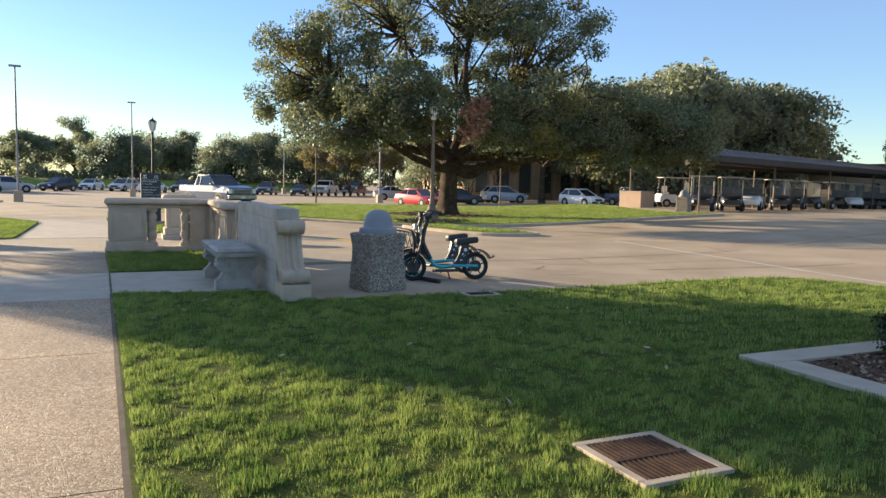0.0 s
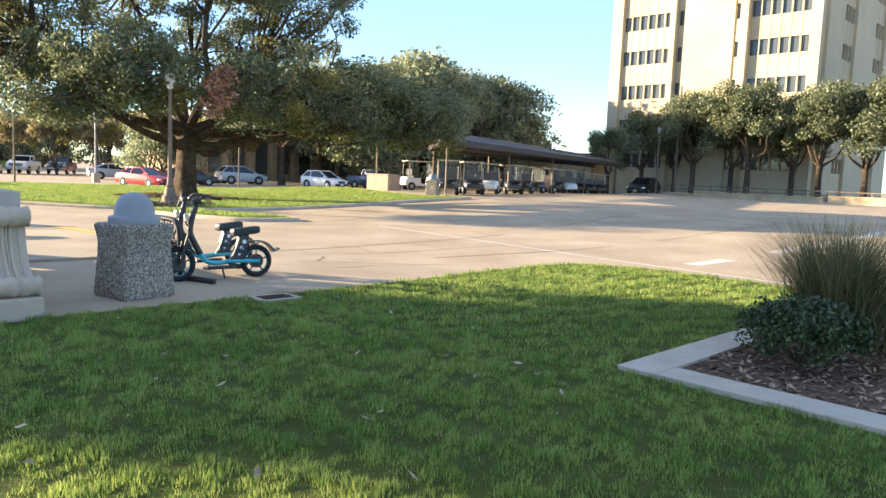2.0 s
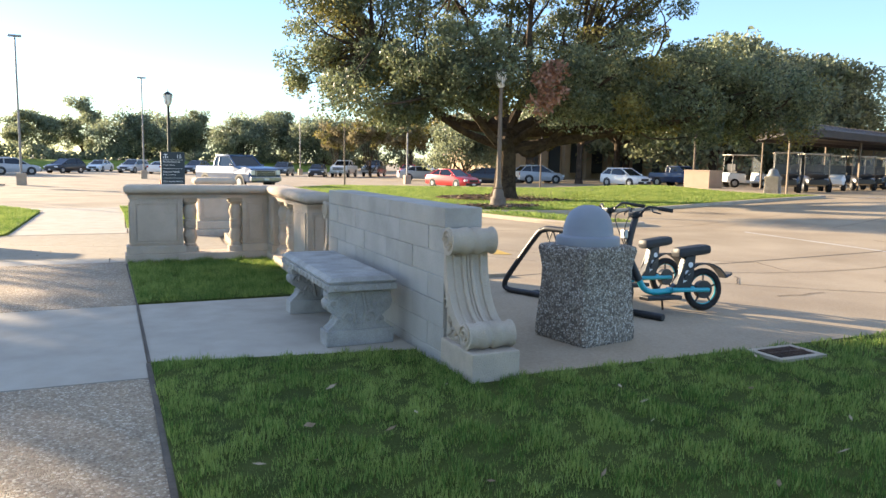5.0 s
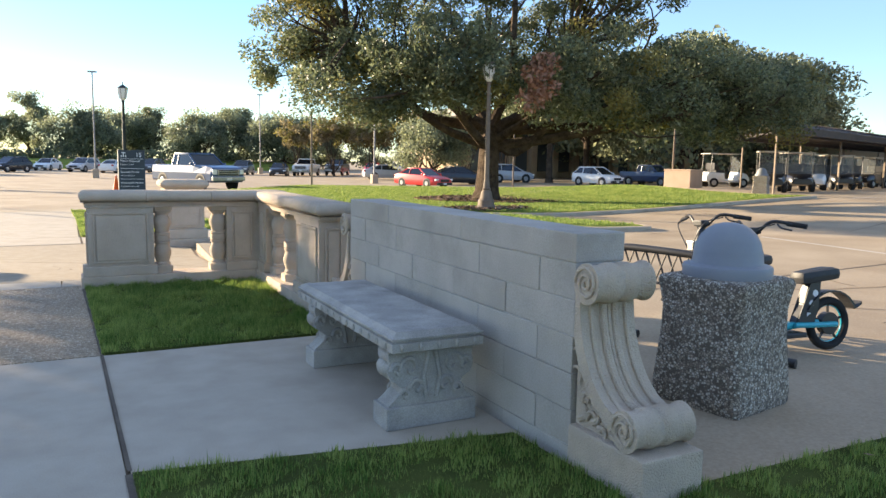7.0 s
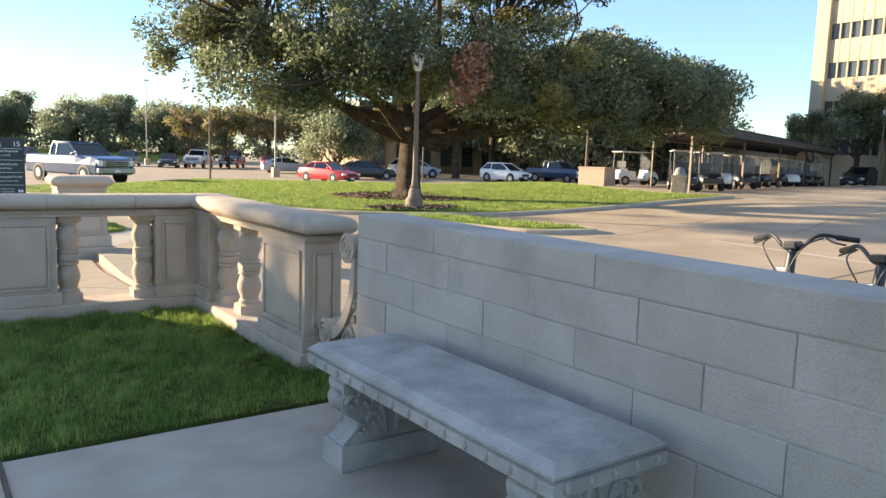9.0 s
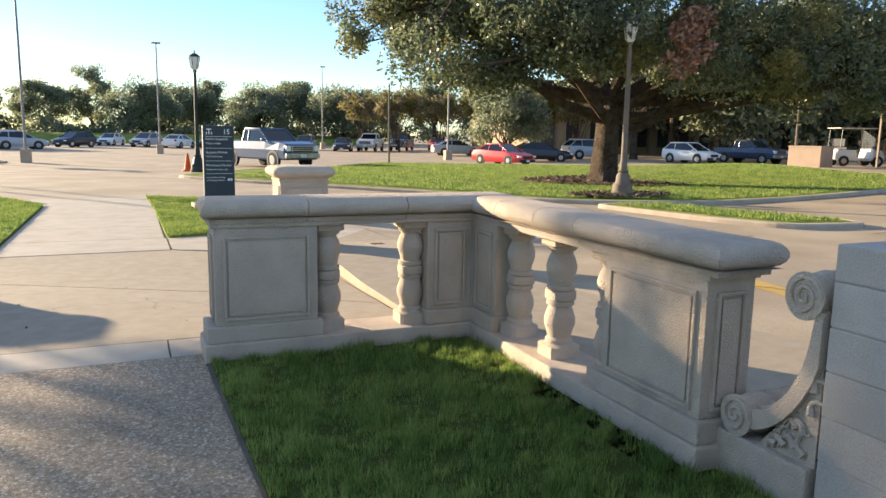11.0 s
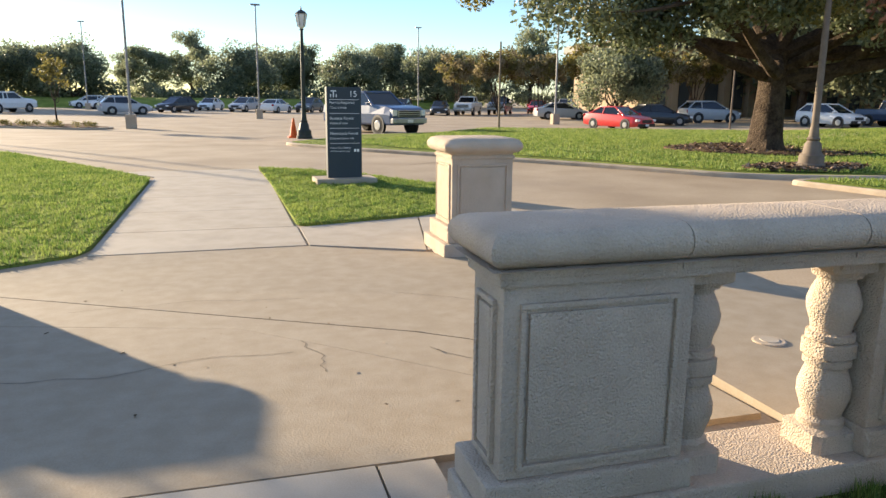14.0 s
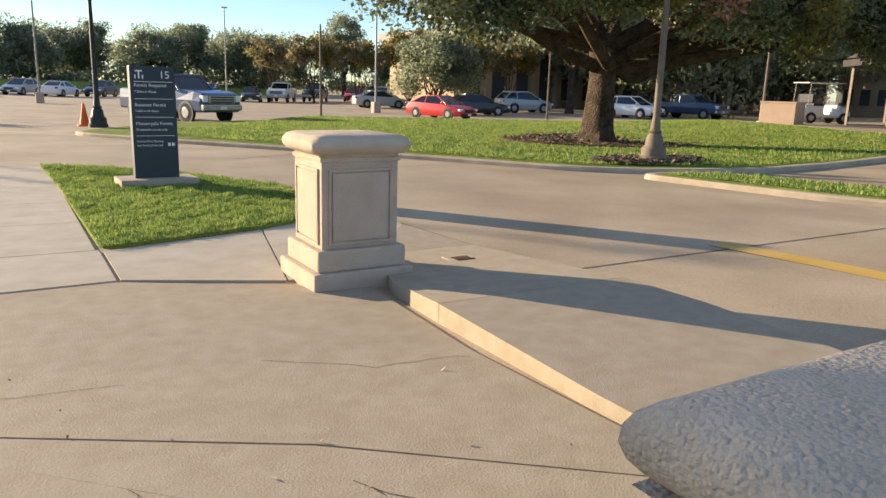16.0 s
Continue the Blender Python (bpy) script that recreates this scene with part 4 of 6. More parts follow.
# ---- litter bin ----
def make_bin():
    b = thing("litter_bin", "square pebble-dash concrete litter bin with a domed grey lid", "litter bin")
    bm = bmesh.new()
    # waisted block: wide foot, narrow neck, chamfered corners
    rings = []
    for h, z in ((0.280, 0.0), (0.288, 0.02), (0.290, 0.08), (0.278, 0.25), (0.264, 0.45), (0.262, 0.58), (0.278, 0.69), (0.287, 0.735), (0.278, 0.765), (0.25, 0.775)):
        c = 0.022
        rings.append([bm.verts.new((x, y, z)) for x, y in ((h - c, -h), (h, -h + c), (h, h - c), (h - c, h), (-h + c, h), (-h, h - c), (-h, -h + c), (-h + c, -h))])
    for a, c in zip(rings, rings[1:]):
        for i in range(8):
            bm.faces.new((a[i], a[(i + 1) % 8], c[(i + 1) % 8], c[i]))
    bm.faces.new(rings[0][::-1])
    bm.faces.new(rings[-1])
    part("body", bm, M_CAN, b, "pebble-dash concrete body", smooth=True)
    bm = bmesh.new()
    prof = [(0.22, 0.77), (0.252, 0.775), (0.255, 0.825), (0.248, 0.84), (0.205, 0.852), (0.20, 0.86), (0.195, 0.92), (0.189, 0.935), (0.178, 0.98), (0.155, 1.025), (0.12, 1.06), (0.08, 1.082), (0.04, 1.092), (0.004, 1.094)]
    spin(bm, prof, 40)
    part("lid", bm, M_LID, b, "domed grey plastic lid", smooth=True)
    b.matrix_world = pose(3.57, 10.21, -0.03, 0, 0, 10)
    b.scale = (1.06, 1.06, 1.04)
    return b


LITTER_BIN = make_bin()


# ---- scooters and rack ----
def wheel(parent, x, y, z, r, w, rim_col=M_BLACK, spokes=True, ring=None):
    bm = bmesh.new()
    sweep(bm, [(x + (r - w) * math.cos(a), y, z + (r - w) * math.sin(a)) for a in [2 * math.pi * i / 28 for i in range(28)]], w, 10, closed=True)
    wh = part("wheel", bm, M_RUBBER, parent, "black tyre", smooth=True)
    bm = bmesh.new()
    sweep(bm, [(x + (r - 2 * w) * math.cos(a), y, z + (r - 2 * w) * math.sin(a)) for a in [2 * math.pi * i / 28 for i in range(28)]], w * (0.2 if ring else 0.35), 8, closed=True)
    part("rim", bm, ring or rim_col, wh, smooth=True)
    bm = bmesh.new()
    bmesh.ops.create_cone(bm, cap_ends=True, segments=20, radius1=r * 0.42, radius2=r * 0.42, depth=w * 1.7, matrix=Matrix.Translation((x, y, z)) @ Matrix.Rotation(math.pi / 2, 4, "X"))
    part("hub", bm, M_BLACK, wh, smooth=True)
    if spokes:
        for i in range(5):
            a = 2 * math.pi * i / 5 + 0.3
            bm = bmesh.new()
            sweep(bm, [(x + r * 0.35 * math.cos(a), y, z + r * 0.35 * math.sin(a)), (x + (r - 2 * w) * math.cos(a), y, z + (r - 2 * w) * math.sin(a))], 0.012, 6)
            part("spoke", bm, M_BLACK, wh)
    return wh


def make_scooter():
    """A seated hire scooter, front towards -x, standing on its wheels."""
    s = thing("hire_scooter", "black and turquoise seated electric hire scooter parked at the rack", "scooter", group="scooters at the rack")
    R = 0.235
    wheel(s, 0.0, 0, R, R, 0.037, ring=M_TEAL)
    wheel(s, -1.10, 0, R, R, 0.037, ring=M_TEAL)
    # turquoise step-through tube
    bm = bmesh.new()
    sweep(bm, bend([(-0.80, 0, 0.37), (-0.73, 0, 0.265), (-0.60, 0, 0.225), (-0.35, 0, 0.24), (-0.12, 0, 0.245)]), 0.033, 10)
    part("frame", bm, M_TEAL, s, "turquoise step-through frame", smooth=True)
    for y in (-0.075, 0.075):
        bm = bmesh.new()
        sweep(bm, bend([(-0.42, y * 0.7, 0.245), (-0.2, y, 0.24), (0.02, y, 0.235)]), 0.024, 8)
        part("chain_stay", bm, M_TEAL, s, smooth=True)
    part("footboard", boxed(-0.74, -0.32, -0.09, 0.09, 0.14, 0.185, 0.012), M_BLACK, s)
    bm = bmesh.new()
    prism(bm, [(-0.40, 0.26), (-0.19, 0.26), (-0.145, 0.40), (-0.11, 0.62), (-0.24, 0.62), (-0.30, 0.42)], -0.045, 0.045, "y")
    bmesh.ops.bevel(bm, geom=bm.edges[:], offset=0.01, segments=2, affect="EDGES")
    post = part("seat_post", bm, M_BLACK, s, "broad black seat post with white marks")
    for i in range(3):
        for ys in (-0.0475, 0.0455):
            bm = bmesh.new()
            cx, cz = -0.285 + 0.04 * i + 0.02, 0.34 + 0.085 * i
            prism(bm, [(cx + 0.03 * math.cos(a), cz + 0.03 * math.sin(a)) for a in [2 * math.pi * k / (3, 8, 12)[i] for k in range((3, 8, 12)[i])]], ys, ys + 0.002, "y")
            part("white_mark", bm, M_WHITE, post)
    bm = boxed(-0.36, 0.04, -0.115, 0.115, 0.62, 0.73, 0.05)
    for v in bm.verts:
        if v.co.x < -0.2:
            v.co.y *= 0.7
            v.co.z -= 0.03
    part("seat", bm, M_SEAT, s, "padded black seat", smooth=True)
    bm = bmesh.new()
    arc = [((R + 0.045) * math.cos(a), (R + 0.045) * math.sin(a) + R) for a in [radians(25 + 12 * k) for k in range(12)]]
    arc2 = [((R + 0.072) * math.cos(a), (R + 0.058) * math.sin(a) + R) for a in [radians(25 + 12 * k) for k in range(12)]]
    arc = [(0.34, R + 0.155)] + arc
    arc2 = [(0.335, R + 0.185)] + arc2
    prism(bm, arc + arc2[::-1], -0.06, 0.06, "y")
    bmesh.ops.triangulate(bm, faces=bm.faces)
    part("rear_fender", bm, M_BLACK, s)
    bm = bmesh.new()
    arc = [(-1.10 + (R + 0.02) * math.cos(a), (R + 0.02) * math.sin(a) + R) for a in [radians(30 + 12 * k) for k in range(11)]]
    arc2 = [(-1.10 + (R + 0.032) * math.cos(a), (R + 0.032) * math.sin(a) + R) for a in [radians(30 + 12 * k) for k in range(11)]]
    prism(bm, arc + arc2[::-1], -0.05, 0.05, "y")
    bmesh.ops.triangulate(bm, faces=bm.faces)
    part("front_fender", bm, M_BLACK, s)
    for y in (-0.07, 0.07):
        bm = bmesh.new()
        sweep(bm, [(-1.10, y, R), (-1.0, y, 0.55), (-0.965, y * 0.7, 0.64)], 0.02, 8)
        part("fork_leg", bm, M_BLACK, s, smooth=True)
    bm = bmesh.new()
    sweep(bm, bend([(-0.80, 0, 0.36), (-0.88, 0, 0.52), (-0.93, 0, 0.66), (-0.90, 0, 0.84), (-0.84, 0, 1.02)], 3), 0.045, 10, r2=0.036)
    part("steering_column", bm, M_BLACK, s, smooth=True)
    bm = bmesh.new()
    sweep(bm, bend([(-0.70, -0.34, 1.10), (-0.80, -0.18, 1.13), (-0.845, -0.05, 1.03), (-0.845, 0.05, 1.03), (-0.80, 0.18, 1.13), (-0.70, 0.34, 1.10)]), 0.014, 8)
    bar = part("handlebar", bm, M_BLACK, s, smooth=True)
    for y in (-1, 1):
        bm = bmesh.new()
        sweep(bm, [(-0.735, y * 0.27, 1.115), (-0.66, y * 0.40, 1.088)], 0.02, 8)
        part("grip", bm, M_RUBBER, bar, smooth=True)
        bm = bmesh.new()
        sweep(bm, bend([(-0.78, y * 0.22, 1.11), (-0.80, y * 0.28, 1.08), (-0.76, y * 0.35, 1.06)]), 0.008, 6)
        part("brake_lever", bm, M_BLACK, bar)
        bm = bmesh.new()
        sweep(bm, bend([(-0.79, y * 0.2, 1.11), (-0.99, y * 0.15, 1.05), (-1.0, y * 0.04, 0.85), (-0.93, 0, 0.66)]), 0.006, 5)
        part("cable", bm, M_BLACK, bar)
    part("phone_mount", boxed(-0.90, -0.78, -0.05, 0.05, 1.03, 1.085, 0.01), M_BLACK, s)
    bm = boxed(-1.0, -0.95, -0.045, 0.045, 0.80, 0.90, 0.015)
    part("headlight", bm, M_STEEL, s)
    bm = bmesh.new()
    sweep(bm, [(-0.48, 0.05, 0.16), (-0.40, 0.16, 0.01)], 0.012, 6)
    part("kickstand", bm, M_BLACK, s)
    return s


sc = make_scooter()
sc.matrix_world = pose(5.42, 10.76, -0.03, -5, 0, -7)
sc.scale = (0.94, 0.94, 0.94)
sc2 = copy_thing(sc, pose(5.62, 11.56, -0.03, -5, 0, 2))
sc2.scale = (0.94, 0.94, 0.94)


def make_rack():
    r = thing("bike_rack", "bent black steel tube bicycle rack on the pavement", "bicycle rack")
    prof = bend([(0.75, 0, 0.035), (0.35, 0, 0.035), (0.06, 0, 0.035), (0.0, 0, 0.10), (0.10, 0, 0.26), (0.45, 0, 0.69), (0.55, 0, 0.76), (0.68, 0, 0.78), (1.30, 0, 0.76), (1.42, 0, 0.70), (1.46, 0, 0.55), (1.47, 0, 0.3), (1.48, 0, 0.035)])
    for y, mat in ((0.0, M_BLACK),):
        bm = bmesh.new()
        sweep(bm, [p + Vector((0, y, 0)) for p in prof], 0.032, 10)
        part("hoop", bm, mat, r, "bent steel hoop", smooth=True)
    bm = bmesh.new()
    sweep(bm, [(0.52, 0, 0.50), (1.46, 0, 0.50)], 0.012, 8)
    part("lower_rail", bm, M_BLACK, r, smooth=True)
    for k in range(9):
        x = 0.58 + k * 0.1
        for lean in (-0.1, 0.1):
            if 0.5 < x + lean < 1.47:
                bm = bmesh.new()
                sweep(bm, [(x, 0.006 * (1 if lean > 0 else -1), 0.765), (x + lean, 0.006 * (1 if lean > 0 else -1), 0.50)], 0.008, 6)
                part("lattice_bar", bm, M_BLACK, r)
    for x in (0.4, 1.48):
        bm = bmesh.new()
        sweep(bm, [(x, -0.02, 0.035), (x, 0.12, 0.035)], 0.03, 8)
        part("foot_bar", bm, M_BLACK, r, smooth=True)
    bm = bmesh.new()
    sweep(bm, [(1.48, 0, 0.035), (2.05, 0, 0.035)], 0.034, 10)
    part("foot_bar", bm, M_BLACK, r, smooth=True)
    r.matrix_world = pose(4.00, 12.42, -0.03, 0, 0, -71)
    return r


make_rack()


# ---- drains ----
def grate(x0, x1, y0, y1, z, label):
    g = thing("drain_grate", label, "drain", (x0 + x1) / 2, (y0 + y1) / 2, z)
    hx, hy, f = (x1 - x0) / 2, (y1 - y0) / 2, 0.055
    for a in ((-hx, hx, -hy, -hy + f), (-hx, hx, hy - f, hy), (-hx, -hx + f, -hy + f, hy - f), (hx - f, hx, -hy + f, hy - f)):
        part("frame_side", boxed(a[0], a[1], a[2], a[3], -0.06, 0.022, 0.004), M_KERB, g)
    # no hollow here: a solid black plate stands for the shade below the bars
    part("pit_dark_plate", boxed(-hx + f, hx - f, -hy + f, hy - f, -0.03, 0.004), M_BLACK, g)
    n = 13
    for i in range(n):
        x = -hx + f + 0.01 + (2 * hx - 2 * f - 0.02) * (i + 0.5) / n
        w = (hx - f) / n * 0.5
        part("bar", boxed(x - w, x + w, -hy + f, hy - f, 0.004, 0.024), M_RUSTY, g)
    part("cross_bar", boxed(-hx + f, hx - f, -0.02, 0.02, 0.004, 0.026), M_RUSTY, g)
    return g


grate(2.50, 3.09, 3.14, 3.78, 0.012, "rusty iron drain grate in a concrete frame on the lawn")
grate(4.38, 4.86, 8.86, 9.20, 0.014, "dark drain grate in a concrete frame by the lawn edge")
grate(2.70, 3.0, 20.75, 21.1, -0.092, "small rusty iron drain cover set in the landing")

# ---- planting bed with its concrete edging ----
pb = thing("bed_edging", "flat pale concrete edging round the planting bed", "edging", kind="structure")
part("edge_slab", boxed(5.14, 8.2, 4.75, 5.07, -0.1, 0.05, 0.006), M_SLAB, pb)
part("edge_slab", boxed(8.205, 11.6, 4.75, 5.07, -0.1, 0.05, 0.006), M_SLAB, pb)
for y0, y1 in ((1.6, 4.745), (-1.6, 1.595), (-8, -1.605)):
    part("edge_slab", boxed(5.14, 5.46, y0, y1, -0.1, 0.05, 0.006), M_SLAB, pb)
bed("mulch_bed", [(5.46, -8), (5.46, 4.75), (11.4, 4.75), (11.4, -8)], 0.025, 0.1, M_MULCH, "dark bark mulch of the planting bed", "mulch")


def chips(name, poly, n, z, size, mat, label, seed, kind="stuff", zf=None):
    rng = np.random.default_rng(seed)
    P = np.array(poly)
    X, Y = rng.uniform(P[:, 0].min(), P[:, 0].max(), n), rng.uniform(P[:, 1].min(), P[:, 1].max(), n)
    k = inside(poly, X, Y)
    X, Y = X[k], Y[k]
    n = len(X)
    A, T, S, B = rng.uniform(0, 6.28, n), rng.normal(0, 0.35, n), size * rng.uniform(0.5, 1.5, n), rng.normal(0, 0.35, n)
    u = np.stack([np.cos(A), np.sin(A), T], 1) * S[:, None]
    w = np.stack([-np.sin(A), np.cos(A), B], 1) * S[:, None] * 0.4
    Z = np.array([zf(a, b) for a, b in zip(X, Y)]) if zf else np.full(n, z)
    c = np.stack([X, Y, Z + rng.uniform(0.0, 0.012, n)], 1)
    V = np.stack([c - u, c + w, c + u, c - w], 1).reshape(-1, 3)
    return tagged(quick(name, V, np.arange(4 * n).reshape(-1, 4), mat), label, "debris", kind=kind)


chips("mulch_chips", [(5.47, 0), (5.47, 4.74), (11, 4.74), (11, 0)], 9500, 0.03, 0.03, M_CHIP, "loose brown bark chips on the planting bed", 21)
chips("fallen_leaves", [(0.1, 4), (0.1, 10), (6, 9.2), (6, 5)], 90, 0.05, 0.03, M_DRY, "few dry fallen leaves on the lawn", 22)
chips("fallen_leaves", [(-3, 16.5), (-3, 21), (1.6, 20), (1.6, 16.5)], 40, 0.0, 0.016, M_DRY, "few dry leaves and twigs on the plaza", 23, zf=plaza_z)


def shrub(x, y, r, h, seed, n=4200, size=0.022):
    rng = np.random.default_rng(seed)
    s = thing("shrub", "low dense dark green clipped shrub in the mulch bed", "shrub", x, y, 0.02)
    C = []
    for _ in range(70):
        d = rng.normal(size=3)
        d /= np.linalg.norm(d)
        C.append((d[0] * r * 0.8, d[1] * r * 0.8, h * 0.45 + abs(d[2]) * h * 0.5 - 0.1 * rng.random()))
    V, F = leaf_cloud(rng, C, [r * 0.28] * len(C), n // 70, size)
    V[:, 2] = np.maximum(V[:, 2], 0.0)
    quick("foliage", V, F, M_SHRUB, s)
    for i in range(9):
        bm = bmesh.new()
        a = i * 0.7
        sweep(bm, [(0.03 * math.cos(a), 0.03 * math.sin(a), 0), (r * 0.7 * math.cos(a), r * 0.7 * math.sin(a), h * 0.75)], 0.009, 5, r2=0.003)
        part("stem", bm, M_BARK, s)
    return s


shrub(6.55, 4.22, 0.52, 0.55, 31, 8500)
shrub(7.6, 3.3, 0.5, 0.5, 32, 6000)
shrub(9.2, 3.9, 0.5, 0.5, 33, 5000)


def tussock(x, y, h, r, n, seed):
    rng = np.random.default_rng(seed)
    t = thing("ornamental_grass", "tall fountain grass tussock with straw-coloured plumes", "plant", x, y, 0.02)
    A, S, H = rng.uniform(0, 6.28, n), rng.uniform(0.15, 1.0, n) ** 0.8, h * rng.uniform(0.6, 1.0, n)
    base = np.stack([0.16 * rng.normal(size=n), 0.16 * rng.normal(size=n), np.zeros(n)], 1)
    V, F = [], []
    prev = None
    rows = []
    for k in range(5):
        q = k / 4
        out = r * S * q ** 1.7
        c = base + np.stack([np.cos(A) * out, np.sin(A) * out, H * (q - 0.18 * S * q ** 3)], 1)
        w = 0.0045 * (1 - q * 0.8)
        s = np.stack([-np.sin(A), np.cos(A), np.zeros(n)], 1) * w
        rows.append((c - s, c + s))
    V = np.concatenate([np.stack(rw, 1) for rw in rows], 1).reshape(-1, 3)
    F = []
    for k in range(4):
        b = np.arange(n) * 10 + 2 * k
        F.append(np.stack([b, b + 1, b + 3, b + 2], 1))
    quick("blades", V, np.concatenate(F), M_STRAW, t)
    return t


tussock(7.75, 4.3, 1.30, 0.95, 2600, 41)
tussock(9.6, 2.6, 1.2, 0.8, 1500, 42)


# ---- car park sign ----
def text_mesh(body, size, parent, x, z, y, align="LEFT"):
    cu = bpy.data.curves.new("lettering", "FONT")
    cu.body, cu.size, cu.extrude, cu.align_x = body, size, 0.001, align
    tmp = new("lettering_curve", cu)
    bpy.context.view_layer.update()
    me = bpy.data.meshes.new_from_object(tmp.evaluated_get(bpy.context.evaluated_depsgraph_get()))
    bpy.data.objects.remove(tmp)
    me.materials.clear()
    me.materials.append(M_WHITE)
    ob = new("lettering", me)
    ob.parent = parent
    ob.matrix_local = pose(x, y, z, 90, 0, 0)
    return ob


def make_sign():
    s = thing("parking_sign", "dark slate car park sign with white lettering on a pad", "sign")
    part("pad", boxed(-0.55, 0.55, -0.32, 0.32, -0.15, 0.055, 0.01), M_KERB, s)
    pan = part("panel", boxed(-0.315, 0.315, -0.085, 0.085, 0.055, 1.68, 0.006), M_SIGN, s)
    y = -0.0865
    text_mesh("15", 0.15, pan, 0.09, 1.51, y)
    for i, (x, z, w, h) in enumerate(((-0.24, 1.60, 0.10, 0.02), (-0.20, 1.50, 0.02, 0.10), (-0.25, 1.50, 0.018, 0.055), (-0.148, 1.50, 0.018, 0.055))):
        part("emblem_bar", boxed(x, x + w, y - 0.001, y + 0.001, z, z + h), M_WHITE, pan)
    for z, t, q in ((1.385, "Permit Required", 0.085), (1.30, "7 Days a Week", 0.062), (1.105, "Business Permit", 0.085), (1.025, "Valid at all times", 0.062),
                    (0.835, "Motorcycle Permit", 0.085), (0.755, "Designated spaces only", 0.058), (0.585, "License Plate, Reading", 0.052), (0.525, "and Towing Enforced", 0.052)):
        text_mesh(t, q * 0.8, pan, -0.265, z, y)
    for z in (1.455, 1.21, 0.945, 0.675):
        part("rule", boxed(-0.265, 0.275, y - 0.001, y + 0.001, z, z + 0.007), M_WHITE, pan)
    for x in (0.17, 0.225):
        part("icon", boxed(x, x + 0.04, y - 0.001, y + 0.001, 0.525, 0.575), M_WHITE, pan)
    s.matrix_world = pose(1.32, 27.2, -0.06, 0, 0, 2)


make_sign()


# ---- lamp posts, poles, cone ----
def street_lamp(x, y, z, h, mat, label, lantern=True):
    s = thing("street_lamp", label, "street lamp", x, y, z)
    bm = bmesh.new()
    spin(bm, [(0.30, 0), (0.30, 0.10), (0.27, 0.13), (0.26, 0.30), (0.20, 0.36), (0.17, 0.55), (0.12, 0.62), (0.15, 0.66), (0.11, 0.70), (0.085, 0.95)], 20)
    part("base", bm, mat, s, smooth=True)
    bm = bmesh.new()
    spin(bm, [(0.08, 0.95), (0.07, h * 0.6), (0.055, h - 0.75), (0.09, h - 0.73), (0.06, h - 0.69)], 16)
    part("post", bm, mat, s, smooth=True)
    bm = bmesh.new()
    spin(bm, [(0.06, h - 0.69), (0.13, h - 0.62), (0.20, h - 0.30), (0.215, h - 0.18), (0.19, h - 0.16)], 8)
    gl = part("lantern", bm, M_GLOBE, s, "pale glass lantern")
    bm = bmesh.new()
    spin(bm, [(0.225, h - 0.17), (0.20, h - 0.13), (0.09, h - 0.05), (0.03, h - 0.02), (0.025, h + 0.04), (0.006, h + 0.12)], 12)
    part("lantern_cap", bm, mat, gl)
    for i in range(6):
        a = i * math.pi / 3
        bm = bmesh.new()
        sweep(bm, [(0.13 * math.cos(a), 0.13 * math.sin(a), h - 0.62), (0.215 * math.cos(a), 0.215 * math.sin(a), h - 0.18)], 0.011, 5)
        part("lantern_bar", bm, mat, gl)
    return s


LAMP_A = street_lamp(2.1, 42.0, -0.13, 4.7, M_DKGREEN, "dark green park lamp post with a glass lantern")
LAMP_B = street_lamp(11.75, 27.1, -0.02, 4.7, M_TANPOST, "tan painted park lamp post with a glass lantern under the oak")
street_lamp(68.0, 39.0, -0.14, 7.2, M_TANPOST, "tan lamp post with a glass lantern before the tower")


def light_pole(x, y, h, footed=True, head=True, r=0.075, mat=M_GALV, base_h=0.75):
    z = ground_z(x, y)
    s = thing("light_pole", "tall grey steel car park light pole" + (" on a concrete footing" if footed else ""), "light pole", x, y, z, group="car park light poles")
    if footed:
        bm = bmesh.new()
        spin(bm, [(0.36, -0.05), (0.36, base_h - 0.03), (0.33, base_h)], 4)
        part("footing", bm, M_KERB, s)
    else:
        bm = bmesh.new()
        spin(bm, [(0.22, -0.05), (0.22, 0.06), (0.12, 0.10)], 14)
        part("footing", bm, M_KERB, s)
    bm = bmesh.new()
    spin(bm, [(r, base_h if footed else 0.08), (r * 0.7, h)], 10)
    part("pole", bm, mat, s, smooth=True)
    if head:
        part("lamp_head", boxed(-0.35, 0.35, -0.14, 0.14, h - 0.02, h + 0.10, 0.02), mat, s)
    return s


light_pole(-5.6, 56.5, 8.9)
light_pole(1.85, 74.0, 8.6)
light_pole(22.0, 62.5, 9.2)
light_pole(21.0, 98.0, 9.6)
light_pole(-16.0, 108.0, 9.8)
light_pole(-18.6, 54.6, 9.0)
light_pole(-22.6, 62.0, 9.0)
light_pole(12.9, 49.8, 4.6, False, False, 0.06, M_TANPOST)
light_pole(28.0, 51.0, 4.4, False, False, 0.06, M_TANPOST)
light_pole(70.0, 38.0, 11.0, False, False, 0.13, M_TANPOST)
light_pole(30.0, 37.6, 3.2, False, False, 0.07, M_TANPOST)

cone = thing("traffic_cone", "orange plastic traffic cone beside the lamp post", "traffic cone", 1.75, 42.6, -0.11)
bm = bmesh.new()
spin(bm, [(0.19, 0.03), (0.15, 0.06), (0.035, 0.72), (0.02, 0.73)], 16)
part("cone_body", bm, M_CONE, cone, smooth=True)
part("foot", boxed(-0.21, 0.21, -0.21, 0.21, -0.02, 0.032, 0.008), M_CONE, cone)


